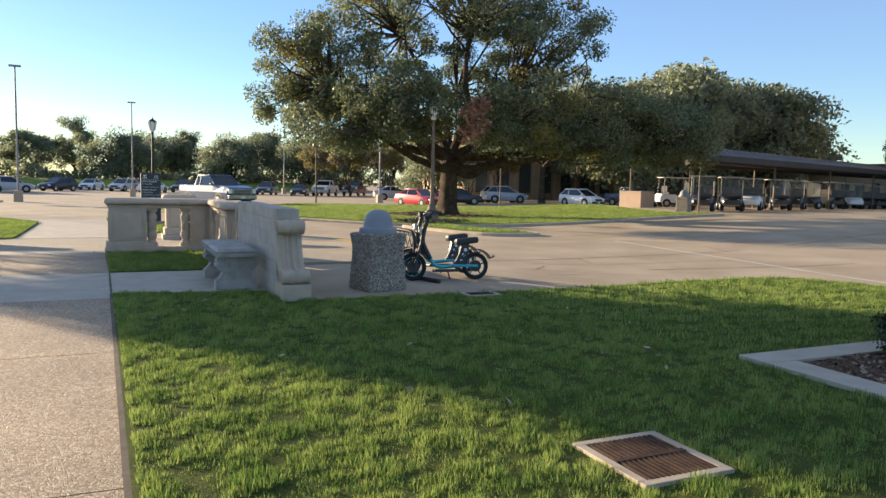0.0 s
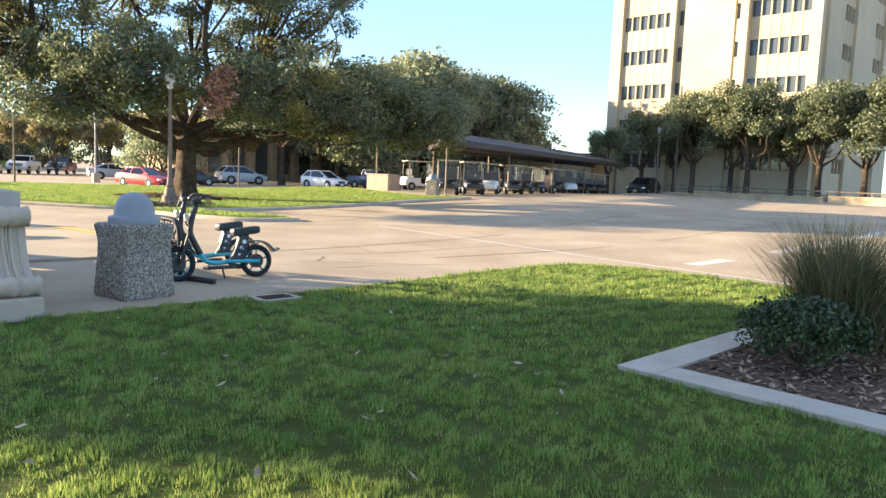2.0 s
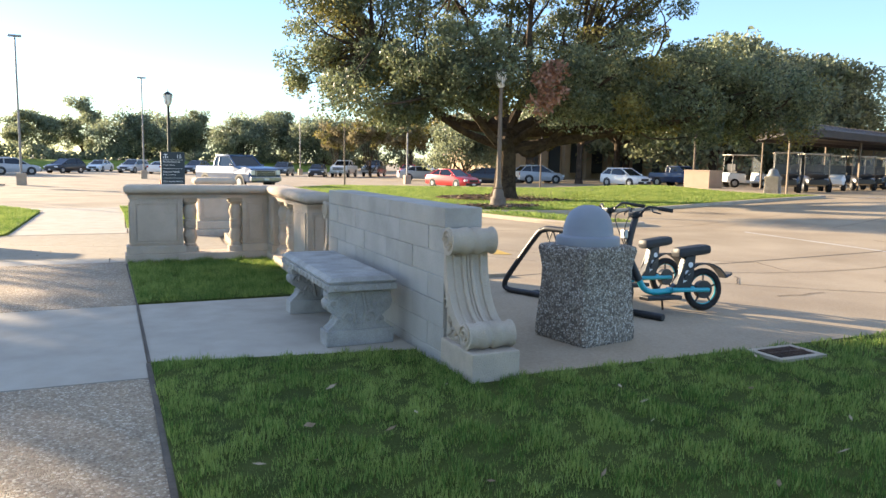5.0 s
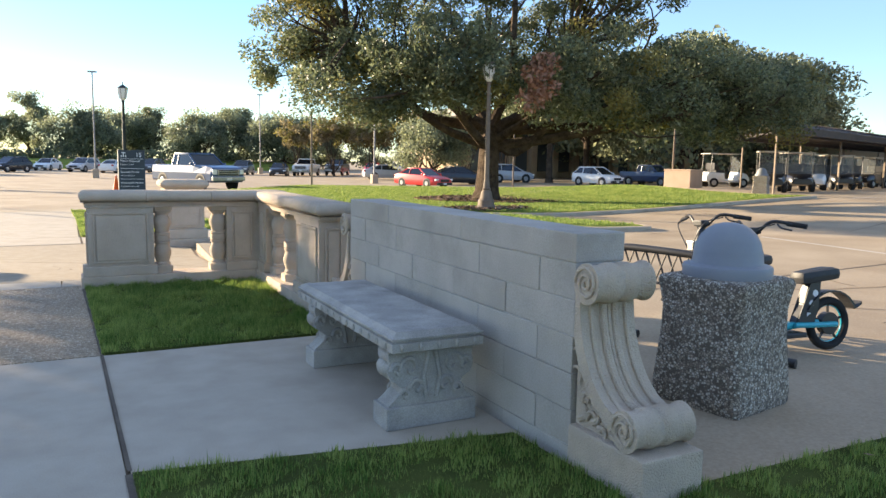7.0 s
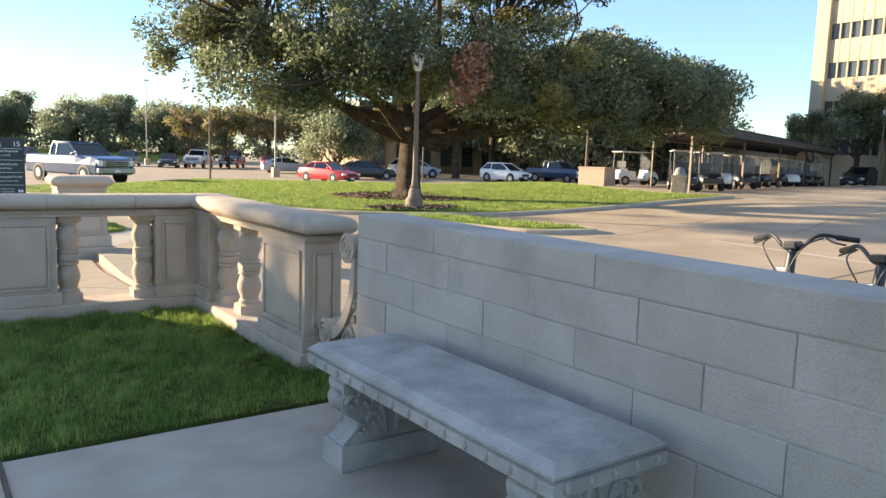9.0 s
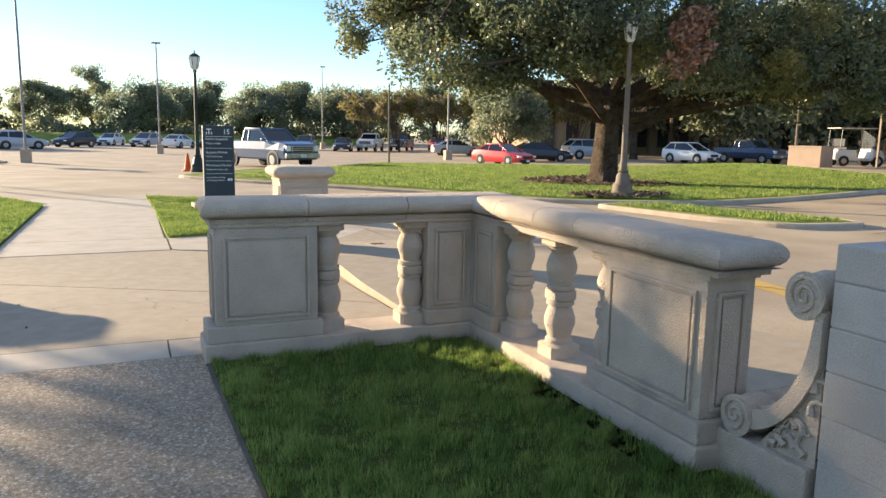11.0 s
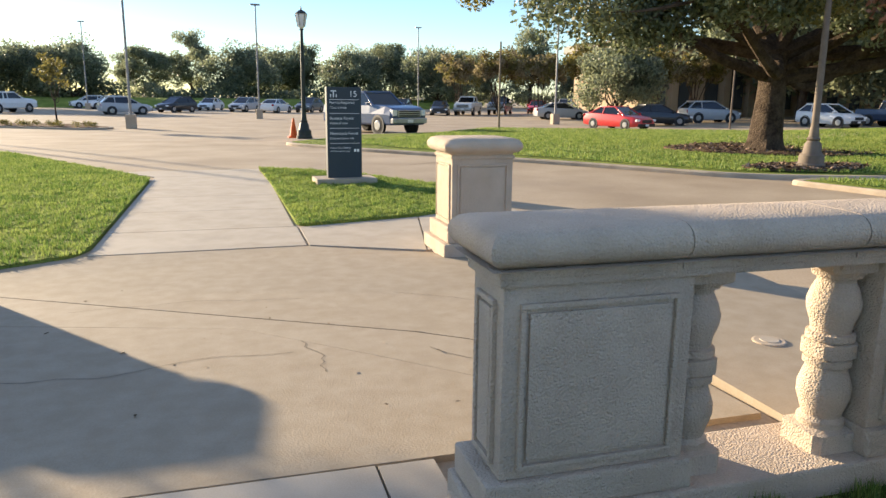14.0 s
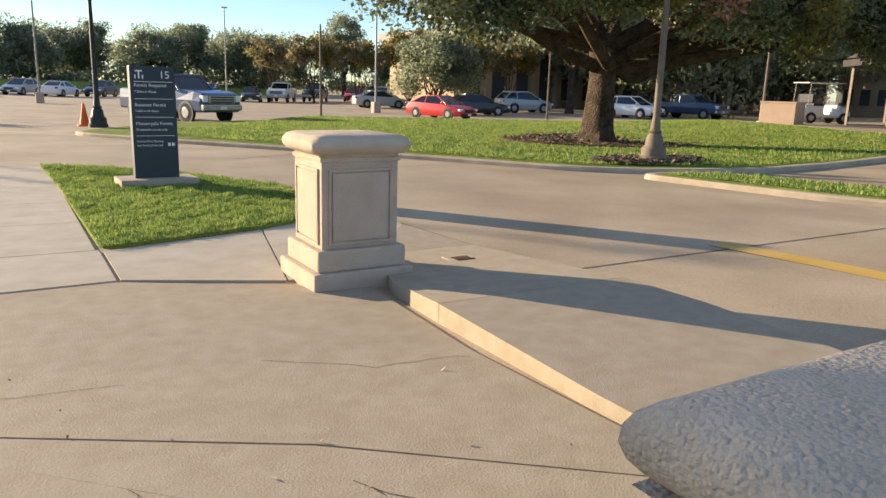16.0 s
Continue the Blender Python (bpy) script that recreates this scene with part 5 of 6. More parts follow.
# ---- trees ----
def crown_centres(rng, n, c, rad, low=-0.5, hollow=0.45):
    out = []
    while len(out) < n:
        d = rng.normal(size=3)
        d /= np.linalg.norm(d)
        if d[2] < low:
            continue
        k = hollow + (1 - hollow) * rng.random() ** 0.6
        k *= 0.86 + 0.22 * math.sin(3.1 * d[0] + 2.3 * d[1] + 1.1) * math.cos(2.7 * d[2] + 1.9 * d[0])
        out.append((c[0] + d[0] * rad[0] * k, c[1] + d[1] * rad[1] * k, c[2] + d[2] * rad[2] * k))
    return out


def tree(name, label, x, y, z, rng, trunk, fork, centres, clump, per, leaf, mats, limbs=7, gnarl=0.25, extra=()):
    """Tapered trunk, main limbs to groups of clumps, a branch to each clump, leaves round every clump."""
    t = thing(name, label, "tree", x, y, z)
    r0 = trunk
    C = np.array(centres)
    bm = bmesh.new()
    prof = bend([(0, 0, -0.1), (0.02, 0.0, fork * 0.25), (0.06 * r0, -0.05 * r0, fork * 0.6), (0.1 * r0, 0.05 * r0, fork)], 5)
    n, rings = 14, []
    for i, p in enumerate(prof):
        q = i / (len(prof) - 1)
        r = r0 * (1.0 - 0.42 * q ** 0.5 + 0.28 * max(0, (q - 0.75)) * 2)
        ring = []
        for j in range(n):
            a = 2 * math.pi * j / n
            k = 1 + 0.10 * math.sin(3 * a + 1) + 0.05 * math.sin(7 * a) + (0.28 * max(0, 1 - q * 5)) * (0.5 + 0.5 * math.sin(5 * a + 0.5))
            ring.append(bm.verts.new((p.x + r * k * math.cos(a), p.y + r * k * math.sin(a), p.z)))
        rings.append(ring)
    for a, b in zip(rings, rings[1:]):
        for j in range(n):
            bm.faces.new((a[j], a[(j + 1) % n], b[(j + 1) % n], b[j]))
    bm.faces.new(rings[-1])
    trunk_ob = part("trunk", bm, M_BARK, t, smooth=True)
    top = Vector(prof[-1])
    seeds = C[rng.choice(len(C), min(limbs, len(C)), replace=False)]
    for _ in range(3):
        own = np.argmin(((C[:, None] - seeds[None]) ** 2).sum(2), 1)
        seeds = np.array([C[own == i].mean(0) if (own == i).any() else seeds[i] for i in range(len(seeds))])
    for i, sd in enumerate(seeds):
        grp = C[own == i]
        if not len(grp):
            continue
        end = Vector(sd) * 0.82 + top * 0.18
        d = end - top
        mid1 = top + d * 0.35 + Vector(rng.normal(size=3)) * d.length * gnarl * 0.35 - Vector((0, 0, d.length * 0.05))
        mid2 = top + d * 0.7 + Vector(rng.normal(size=3)) * d.length * gnarl * 0.35
        line = bend([top - Vector((0, 0, 0.25 * r0)), mid1, mid2, end], 4)
        bm = bmesh.new()
        sweep(bm, line, r0 * 0.38, 8, r2=r0 * 0.11)
        for g in grp:
            g = Vector(g)
            s = min(line[len(line) // 3:], key=lambda p: (p - g).length)
            m = s.lerp(g, 0.5) + Vector(rng.normal(size=3)) * (g - s).length * 0.14
            sweep(bm, bend([s, m, g], 3), r0 * 0.11, 5, r2=r0 * 0.02)
        part("limb", bm, M_BARK, t, smooth=True)
    for (a, b, c, rr) in extra:
        bm = bmesh.new()
        sweep(bm, bend([a, b, c], 5), rr, 8, r2=rr * 0.35)
        part("limb", bm, M_BARK, t, smooth=True)
    rad = clump * rng.uniform(0.65, 1.25, len(C))
    order = rng.permutation(len(C))
    k0 = 0
    for share, mat in mats:
        k1 = k0 + int(round(share * len(C)))
        sel = order[k0:k1]
        k0 = k1
        if len(sel):
            V, F = leaf_cloud(rng, C[sel], rad[sel], per, leaf)
            quick("crown", V, F, mat, t)
    return t


def lobed(rng, lobes, turn):
    """Clump centres spread through lobes (across, along, z, three radii, count), turned about the trunk."""
    c, q = math.cos(turn), math.sin(turn)
    out = []
    for u, v, z, ru, rv, rz, n in lobes:
        for _ in range(n):
            d = rng.normal(size=3)
            d *= (0.35 + 0.65 * rng.random() ** 0.5) / np.linalg.norm(d)
            a, b = u + d[0] * ru, v + d[1] * rv
            out.append((a * c - b * q, a * q + b * c, z + d[2] * rz))
    return out


rng = np.random.default_rng(11)
OAK_TURN = radians(-31)
cen = lobed(rng, [(-0.6, 0, 9.6, 5.4, 5.5, 3.2, 104), (-5.6, -1, 7.0, 3.2, 3.5, 2.1, 58), (-7.4, -0.5, 5.2, 1.9, 2.4, 1.1, 22), (4.4, 0, 8.0, 3.0, 4, 2.0, 36),
                  (-4.0, -3.8, 4.3, 2.9, 2.2, 1.3, 50), (-1.0, -5.0, 4.7, 2.0, 1.4, 1.4, 28), (3.4, -2.0, 4.6, 2.8, 3.0, 1.7, 50), (7.4, 0.5, 4.3, 3.2, 3.2, 1.9, 68),
                  (10.6, 1.0, 3.9, 2.2, 2.6, 1.5, 38), (0, 5, 6.2, 5.5, 3, 2.4, 46), (5, 4, 4.6, 3, 2.5, 1.4, 24)], OAK_TURN)


def oak_at(u, v, z):
    return (u * math.cos(OAK_TURN) - v * math.sin(OAK_TURN), u * math.sin(OAK_TURN) + v * math.cos(OAK_TURN), z)


oak = tree("oak_tree", "large spreading live oak with gnarled limbs on the grass island", 14.75, 32.15, 0.0, rng, 0.60, 2.9, cen, 0.80, 380, 0.075, [(0.88, M_LEAF), (0.12, M_OLIVE)], limbs=13,
           extra=[((-0.3, 0, 2.2), oak_at(-2.0, -0.6, 2.9), oak_at(-4.4, -1.2, 4.6), 0.2), ((0.3, 0, 2.1), oak_at(4.0, 0.2, 2.75), oak_at(9.6, 0.8, 3.8), 0.24), ((0.2, 0.2, 2.2), oak_at(2.6, 1.6, 2.5), oak_at(6.0, 3.6, 3.4), 0.19),
                  ((0.2, -0.1, 2.3), oak_at(1.6, -1.0, 3.2), oak_at(4.0, -2.2, 4.8), 0.2)])
V, F = leaf_cloud(rng, [(-1.6, -5.6, 4.3), (-1.3, -5.6, 3.8), (-1.7, -5.5, 3.5), (-1.2, -5.5, 4.6)], [0.55] * 4, 240, 0.09)
quick("dead_sprig", V, F, M_DEAD, oak)


def mulch_ring(name, x, y, rx, ry, z, label):
    poly = [(x + rx * math.cos(a) * (1 + 0.06 * math.sin(3 * a)), y + ry * math.sin(a) * (1 + 0.05 * math.cos(4 * a))) for a in [2 * math.pi * i / 36 for i in range(36)]]
    bed(name, poly, z, 0.05, M_MULCH, label, "mulch")
    chips(name + "_chips", poly, 2200, z + 0.005, 0.07, M_CHIP, "brown bark chips round the trunk", int(x * 7))


mulch_ring("oak_mulch", 15.6, 32.6, 3.5, 2.6, 0.035, "ring of brown bark mulch round the oak trunk")
mulch_ring("lamp_mulch", 11.9, 27.3, 1.6, 0.75, 0.022, "patch of stones and mulch round the lamp post")


def far_tree(seed, h, r, leaf=0.185, n=64, per=250, mats=((1.0, M_LEAF_HAZED),), fork=0.16, rz=0.46, low=-0.85):
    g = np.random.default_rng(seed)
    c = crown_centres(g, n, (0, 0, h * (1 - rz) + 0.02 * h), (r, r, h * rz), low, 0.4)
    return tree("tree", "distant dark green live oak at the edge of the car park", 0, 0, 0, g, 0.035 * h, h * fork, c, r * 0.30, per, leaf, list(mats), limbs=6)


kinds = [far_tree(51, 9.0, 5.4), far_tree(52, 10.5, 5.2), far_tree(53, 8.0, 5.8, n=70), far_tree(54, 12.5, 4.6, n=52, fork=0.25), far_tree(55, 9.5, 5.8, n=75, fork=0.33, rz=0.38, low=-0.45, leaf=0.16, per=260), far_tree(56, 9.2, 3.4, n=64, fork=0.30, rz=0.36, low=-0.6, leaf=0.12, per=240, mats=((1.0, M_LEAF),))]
used = [False] * 6
SPOTS = [(-58, 128, 1, 1.2), (-47, 132, 0, 1.1), (-37, 126, 1, 1.25), (-30, 140, 2, 1.2), (-22, 134, 0, 1.15), (-13, 146, 1, 1.0), (-6, 150, 3, 1.05), (2, 138, 0, 1.15), (9, 150, 2, 1.3), (13, 146, 3, 0.9), (19, 130, 0, 1.1), (26, 138, 1, 1.1), (32, 128, 2, 1.2),
         (40, 136, 0, 1.1), (47, 126, 3, 1.05), (54, 120, 0, 1.1), (62, 118, 2, 1.2), (72, 112, 1, 1.1), (82, 106, 0, 1.2), (-70, 140, 2, 1.2), (50, 96, 0, 0.9), (62, 92, 2, 1.0),
         # oaks behind the island and the carport
         (37.5, 60, 4, 1.15), (43, 62, 4, 1.2), (49, 60, 2, 1.55), (55, 62, 1, 1.5), (61, 66, 0, 1.75), (66, 61, 1, 1.45), (71, 64, 2, 1.45), (78, 72, 0, 1.2), (52, 72, 0, 1.6), (29, 66, 0, 0.75),
         # row before the tower
         (70.5, 42.2, 5, 1.0), (70, 36.2, 5, 1.15), (69.4, 30.4, 5, 1.22), (70.2, 24.4, 5, 1.18), (69.5, 18.0, 5, 1.25), (71, 12.0, 5, 1.2), (74, 48.5, 5, 0.85), (72.2, 33.2, 5, 1.1), (72.2, 27.4, 5, 1.1), (72.4, 39.4, 5, 0.95), (72, 21.2, 5, 1.15)]
for i, (x, y, k, s) in enumerate(SPOTS):
    m = pose(x, y, ground_z(x, y) - 0.05, 0, 0, (i * 77) % 360) @ Matrix.Diagonal((s, s, s, 1))
    if not used[k]:
        kinds[k].matrix_world = m
        used[k] = True
    else:
        o = copy_thing(kinds[k], pose(x, y, ground_z(x, y) - 0.05, 0, 0, (i * 77) % 360))
        o.scale = (s, s, s)


def crape(seed, mats):
    g = np.random.default_rng(seed)
    c = crown_centres(g, 60, (0, 0, 4.2), (2.5, 2.5, 2.3), -0.45, 0.3)
    t = tree("small_tree", "many-stemmed small tree with thinning autumn leaves", 0, 0, 0, g, 0.16, 0.35, c, 0.72, 85, 0.15, mats, limbs=9, gnarl=0.12)
    return t


cr1 = crape(61, [(0.55, M_RUST), (0.45, M_OLIVE)])
cr1.matrix_world = pose(29.5, 82, -0.3)
cr2 = crape(62, [(0.9, M_OLIVE), (0.1, M_RUST)])
cr2.matrix_world = pose(31, 70, -0.3)
for x, y, s, o in ((26.5, 86, 1.1, cr1), (34.5, 70, 1.0, cr2), (36.2, 66, 0.95, cr1), (23.5, 90, 1.0, cr1), (33, 78, 1.15, cr2)):
    c = copy_thing(o, pose(x, y, -0.25, 0, 0, x * 37))
    c.scale = (s, s, s)

# trees that stand up-sun of the footpath and shade the lawn
def shade_tree(seed, x, y, k, n, zc, more=()):
    """An oak with a high crown, thinned on the side towards the plaza."""
    g = np.random.default_rng(seed)
    kept = []
    for c in crown_centres(g, n, (0, 0, zc), (2.7 * k, 2.7 * k, 2.3 * k), -0.9, 0.1) + list(more):
        foot = y + c[1] - c[2] * SUN_TO.y / math.tan(SUN_EL)
        side = (x + c[0]) * SUN_TO.y - (y + c[1]) * SUN_TO.x
        if foot < 9.3 or (12.5 < foot < 15.4 and 8.35 < side < 9.1) or (foot < 14.6 and g.random() < (0.12 if 8.4 < side and foot < 13.4 else 0.75 if foot < 11.6 else 0.06)):
            kept.append(c)
    tree("shade_tree", "leafy oak beside the path that shades the lawn", x, y, -0.1, g, 0.2 * k, zc * 0.45, kept, 0.62 * k, 150, 0.12 * k, [(1.0, M_LEAF)], limbs=7)


over_lawn = [(fx + z * SUN_TO.x / math.tan(SUN_EL) + 11.4, fy + z * SUN_TO.y / math.tan(SUN_EL) - 28.6, z + 0.1) for fx, fy, z in np.random.default_rng(75).uniform((0.7, 12.9, 3.4), (1.2, 14.6, 4.6), (26, 3))]
shade_tree(71, -11.4, 28.6, 1.0, 120, 5.3, over_lawn + [(0.82 * u - 0.57 * w, 0.57 * u + 0.82 * w, z) for u, w, z in np.random.default_rng(70).uniform((-2.1, -1.2, 6.1), (3.2, 1.2, 7.6), (80, 3))])
shade_tree(73, -11.1, 30.8, 0.68, 110, 5.35)

# planting bed with a young tree in the car park
BEDL = chamfered([(-16, 60), (-7.5, 54.5), (-6.3, 56.2), (-9, 61), (-16, 64)], 0.6)
kerbed("far_bed", BEDL, -0.18, M_MULCH, "planted bed with a concrete kerb in the car park")
g = np.random.default_rng(72)
tree("young_tree", "thin young tree staked in the car park bed", -9.6, 58.4, -0.2, g, 0.06, 1.2, crown_centres(g, 22, (0, 0, 2.7), (0.9, 0.9, 1.2), -0.6, 0.3), 0.35, 30, 0.09, [(1.0, M_OLIVE)], limbs=5)
for i in range(16):
    sh = np.random.default_rng(80 + i)
    x, y = -14.8 + 0.5 * i + sh.normal() * 0.1, 60.0 - 0.30 * i + sh.normal() * 0.25
    p = thing("bedding_plant", "small grey-green bedding plant in the car park bed", "plant", x, y, -0.2, group="bedding plants")
    V, F = leaf_cloud(sh, [(0, 0, 0.12), (0.1, 0, 0.1), (-0.1, 0.05, 0.15)], [0.2] * 3, 40, 0.05)
    quick("foliage", V, F, M_OLIVE, p)


# ---- vehicles ----
def lofted(bm, stations):
    """Body from stations along x: (x, half width low, half width top, z low, z top)."""
    rows = []
    for x, w0, w1, z0, z1 in stations:
        zm = z0 + (z1 - z0) * 0.55
        pts = [(-w0 * 0.94, z0), (-w0, z0 + 0.08), (-w0 * 1.01, zm), (-w1, z1 - 0.03), (-w1 * 0.92, z1), (w1 * 0.92, z1), (w1, z1 - 0.03), (w0 * 1.01, zm), (w0, z0 + 0.08), (w0 * 0.94, z0)]
        rows.append([bm.verts.new((x, y, z)) for y, z in pts])
    for a, b in zip(rows, rows[1:]):
        for i in range(len(a)):
            bm.faces.new((a[i], a[(i + 1) % len(a)], b[(i + 1) % len(a)], b[i]))
    bm.faces.new(rows[0][::-1])
    bm.faces.new(rows[-1])
    return bm


SHAPES = {
    "sedan": dict(L=4.75, W=1.84, wr=0.33, axles=(-1.36, 1.38), body=[(-2.37, .70, .66, .42, .72), (-2.30, .86, .78, .28, .98), (-1.6, .91, .84, .2, 1.03), (-.4, .92, .86, .19, .98), (1.0, .92, .86, .19, .93), (1.9, .90, .80, .2, .82), (2.28, .80, .70, .26, .70), (2.38, .64, .58, .34, .62)],
                  glass=[(-1.85, 1.02), (-1.0, 1.39), (.2, 1.44), (1.2, .93)], roof=(-1.02, .24, 1.46), top=.60),
    "suv": dict(L=4.4, W=1.84, wr=0.36, axles=(-1.28, 1.30), body=[(-2.18, .74, .70, .42, .9), (-2.12, .88, .82, .32, 1.08), (-1.4, .92, .86, .25, 1.08), (0, .92, .87, .24, 1.02), (1.0, .92, .87, .24, 1.0), (1.75, .90, .80, .26, .92), (2.1, .82, .72, .32, .78), (2.2, .66, .6, .4, .68)],
                glass=[(-2.1, 1.06), (-1.5, 1.53), (.05, 1.60), (1.2, 1.0)], roof=(-1.55, .12, 1.63), top=.64),
    "pickup": dict(L=5.8, W=2.0, wr=0.41, axles=(-1.75, 1.85), body=[(-2.9, .90, .88, .52, 1.20), (-2.84, .98, .94, .45, 1.30), (-.9, 1.0, .95, .42, 1.30), (-.8, 1.0, .95, .42, 1.32), (.9, 1.0, .95, .42, 1.32), (1.2, 1.0, .95, .42, 1.34), (2.3, .99, .90, .44, 1.30), (2.75, .98, .88, .44, 1.22), (2.9, .93, .84, .48, 1.14)],
                   glass=[(-1.0, 1.30), (-.88, 1.84), (.45, 1.90), (1.35, 1.30)], roof=(-.93, .52, 1.95), top=.74),
}


def vehicle(kind, col_mat, label, x, y, rz, zoff=0.0, s=1.0, two_tone=None):
    S = SHAPES[kind]
    names = {"sedan": "sedan_car", "suv": "suv_car", "pickup": "pickup_truck"}
    v = thing(names[kind], label, "truck" if kind == "pickup" else "car", group="parked vehicles")
    bm = lofted(bmesh.new(), S["body"])
    part("body", bm, col_mat, v, smooth=kind != "pickup")
    hw, top = S["W"] / 2 * 0.93, S["top"]
    (gx0, gz0), (gx1, gz1), (gx2, gz2), (gx3, gz3) = S["glass"]
    bm = bmesh.new()
    rows = []
    for (a, z, w) in ((gx0, gz0 - 0.04, hw * 0.93), (gx1, gz1, top), (gx2, gz2, top), (gx3, gz3 - 0.04, hw * 0.93)):
        rows.append((a, z, w))
    A = [bm.verts.new((gx0, -hw * 0.93, gz0 - 0.05)), bm.verts.new((gx3, -hw * 0.93, gz3 - 0.05)), bm.verts.new((gx3, hw * 0.93, gz3 - 0.05)), bm.verts.new((gx0, hw * 0.93, gz0 - 0.05))]
    B = [bm.verts.new((gx1, -top, gz1)), bm.verts.new((gx2, -top, gz2)), bm.verts.new((gx2, top, gz2)), bm.verts.new((gx1, top, gz1))]
    for i in range(4):
        bm.faces.new((A[i], A[(i + 1) % 4], B[(i + 1) % 4], B[i]))
    bm.faces.new(B)
    bm.faces.new(A[::-1])
    part("glasshouse", bm, M_GLASS, v, "dark tinted car windows")
    rx0, rx1, rz1 = S["roof"]
    part("roof", boxed(rx0, rx1, -top * 1.02, top * 1.02, gz1 - 0.03, rz1, 0.03), col_mat, v, smooth=True)
    for sgn in (-1, 1):
        for f in ((gx0, gz0, gx1, gz1), (gx3, gz3, gx2, gz2), ((gx1 + gx2) / 2 - 0.25, gz0, (gx1 + gx2) / 2 - 0.25, gz1)):
            bm = bmesh.new()
            sweep(bm, [(f[0], sgn * hw * 0.935, f[1] - 0.04), (f[2], sgn * top * 1.01, f[3])], 0.04, 6)
            part("pillar", bm, col_mat, v)
        fx = S["body"][-1][0]
        bxx = S["body"][0][0]
        zt = S["body"][-2][4]
        hl = (0.03, 0.81, 0.12, 0.36, 0.10) if kind == "pickup" else (-0.03, 0.72, 0.15, 0.16, 0.02)
        part("headlight", boxed(fx - 0.22, fx + hl[0], sgn * hl[1] - hl[2], sgn * hl[1] + hl[2], zt - hl[3], zt - hl[4], 0.03), M_GLOBE, v)
        part("tail_light", boxed(bxx + 0.015, bxx + 0.14, sgn * 0.74 - 0.1, sgn * 0.74 + 0.1, 0.75, 0.95, 0.02), M_LAMPRED, v)
        part("wing_mirror", boxed(gx3 - 0.35, gx3 - 0.2, sgn * (hw + 0.09) - 0.07, sgn * (hw + 0.09) + 0.07, gz3 + 0.0, gz3 + 0.13, 0.03), col_mat, v)
    fx, zt = S["body"][-1][0], S["body"][-2][4]
    if kind == "pickup":
        gr = part("grille", boxed(fx - 0.06, fx + 0.035, -0.66, 0.66, zt - 0.42, zt - 0.10, 0.03), M_RIM, v, "chrome grille")
        for q in range(3):
            part("grille_slot", boxed(fx + 0.036, fx + 0.042, -0.58, 0.58, zt - 0.385 + 0.095 * q, zt - 0.325 + 0.095 * q), M_BLACK, gr)
        part("bumper", boxed(fx - 0.12, fx + 0.10, -0.97, 0.97, zt - 0.70, zt - 0.46, 0.04), M_RIM, v, "chrome bumper")
    else:
        part("grille", boxed(fx - 0.08, fx + 0.012, -0.45, 0.45, zt - 0.25, zt - 0.05, 0.01), M_BLACK, v)
        part("bumper", boxed(fx - 0.12, fx + 0.03, -0.75, 0.75, zt - 0.48, zt - 0.29, 0.03), M_BLACK, v)
    nf, nz = (fx + 0.10, zt - 0.66) if kind == "pickup" else (fx + 0.03, zt - 0.45)
    part("number_plate", boxed(nf, nf + 0.01, -0.16, 0.16, nz, nz + 0.13), M_WHITE, v)
    if kind == "pickup":
        part("cargo_bed", boxed(-2.78, -1.02, -0.82, 0.82, 1.301, 1.31), M_BLACK, v)
    r = S["wr"]
    for ax in S["axles"]:
        for sgn in (-1, 1):
            yy = sgn * (S["W"] / 2 - 0.10)
            bm = bmesh.new()
            bmesh.ops.create_cone(bm, cap_ends=True, segments=22, radius1=r, radius2=r, depth=0.23, matrix=Matrix.Translation((ax, yy, r)) @ Matrix.Rotation(math.pi / 2, 4, "X"))
            bmesh.ops.bevel(bm, geom=[e for e in bm.edges if len(e.link_faces) == 2 and any(len(f.verts) > 4 for f in e.link_faces)], offset=0.035, segments=2, affect="EDGES")
            w = part("wheel", bm, M_RUBBER, v, "black tyre", smooth=True)
            bm = bmesh.new()
            bmesh.ops.create_cone(bm, cap_ends=True, segments=18, radius1=r * 0.62, radius2=r * 0.5, depth=0.03, matrix=Matrix.Translation((ax, yy + sgn * 0.118, r)) @ Matrix.Rotation(-sgn * math.pi / 2, 4, "X"))
            part("rim", bm, M_RIM, w)
            bm = bmesh.new()
            bmesh.ops.create_cone(bm, cap_ends=True, segments=20, radius1=r * 1.18, radius2=r * 1.18, depth=0.05, matrix=Matrix.Translation((ax, sgn * (S["W"] / 2 - 0.016), r)) @ Matrix.Rotation(math.pi / 2, 4, "X"))
            part("wheel_arch", bm, M_BLACK, v)
    v.matrix_world = pose(x, y, ground_z(x, y) + zoff, 0, 0, rz)
    v.scale = (s, s, s)
    return v


P_RED, P_WHITE, P_BLUE, P_DKBLUE = paint("red_car_paint", (0.60, 0.035, 0.035)), paint("white_car_paint", (0.72, 0.72, 0.70)), paint("steel_blue_paint", (0.015, 0.055, 0.14)), paint("dark_blue_paint", (0.02, 0.04, 0.09))
P_BLACK, P_SILVER, P_GREY = paint("black_car_paint", (0.012, 0.012, 0.014)), paint("silver_car_paint", (0.40, 0.41, 0.42)), paint("grey_car_paint", (0.10, 0.105, 0.11))
vehicle("sedan", P_RED, "red four-door sedan parked beside the grass island", 22.6, 54.6, -72, s=0.95)
vehicle("suv", P_WHITE, "white compact crossover parked behind the island", 37.0, 52.8, -80, s=0.92)
vehicle("pickup", P_DKBLUE, "dark blue pickup truck parked behind the island", 42.0, 52.2, -80, s=0.88)
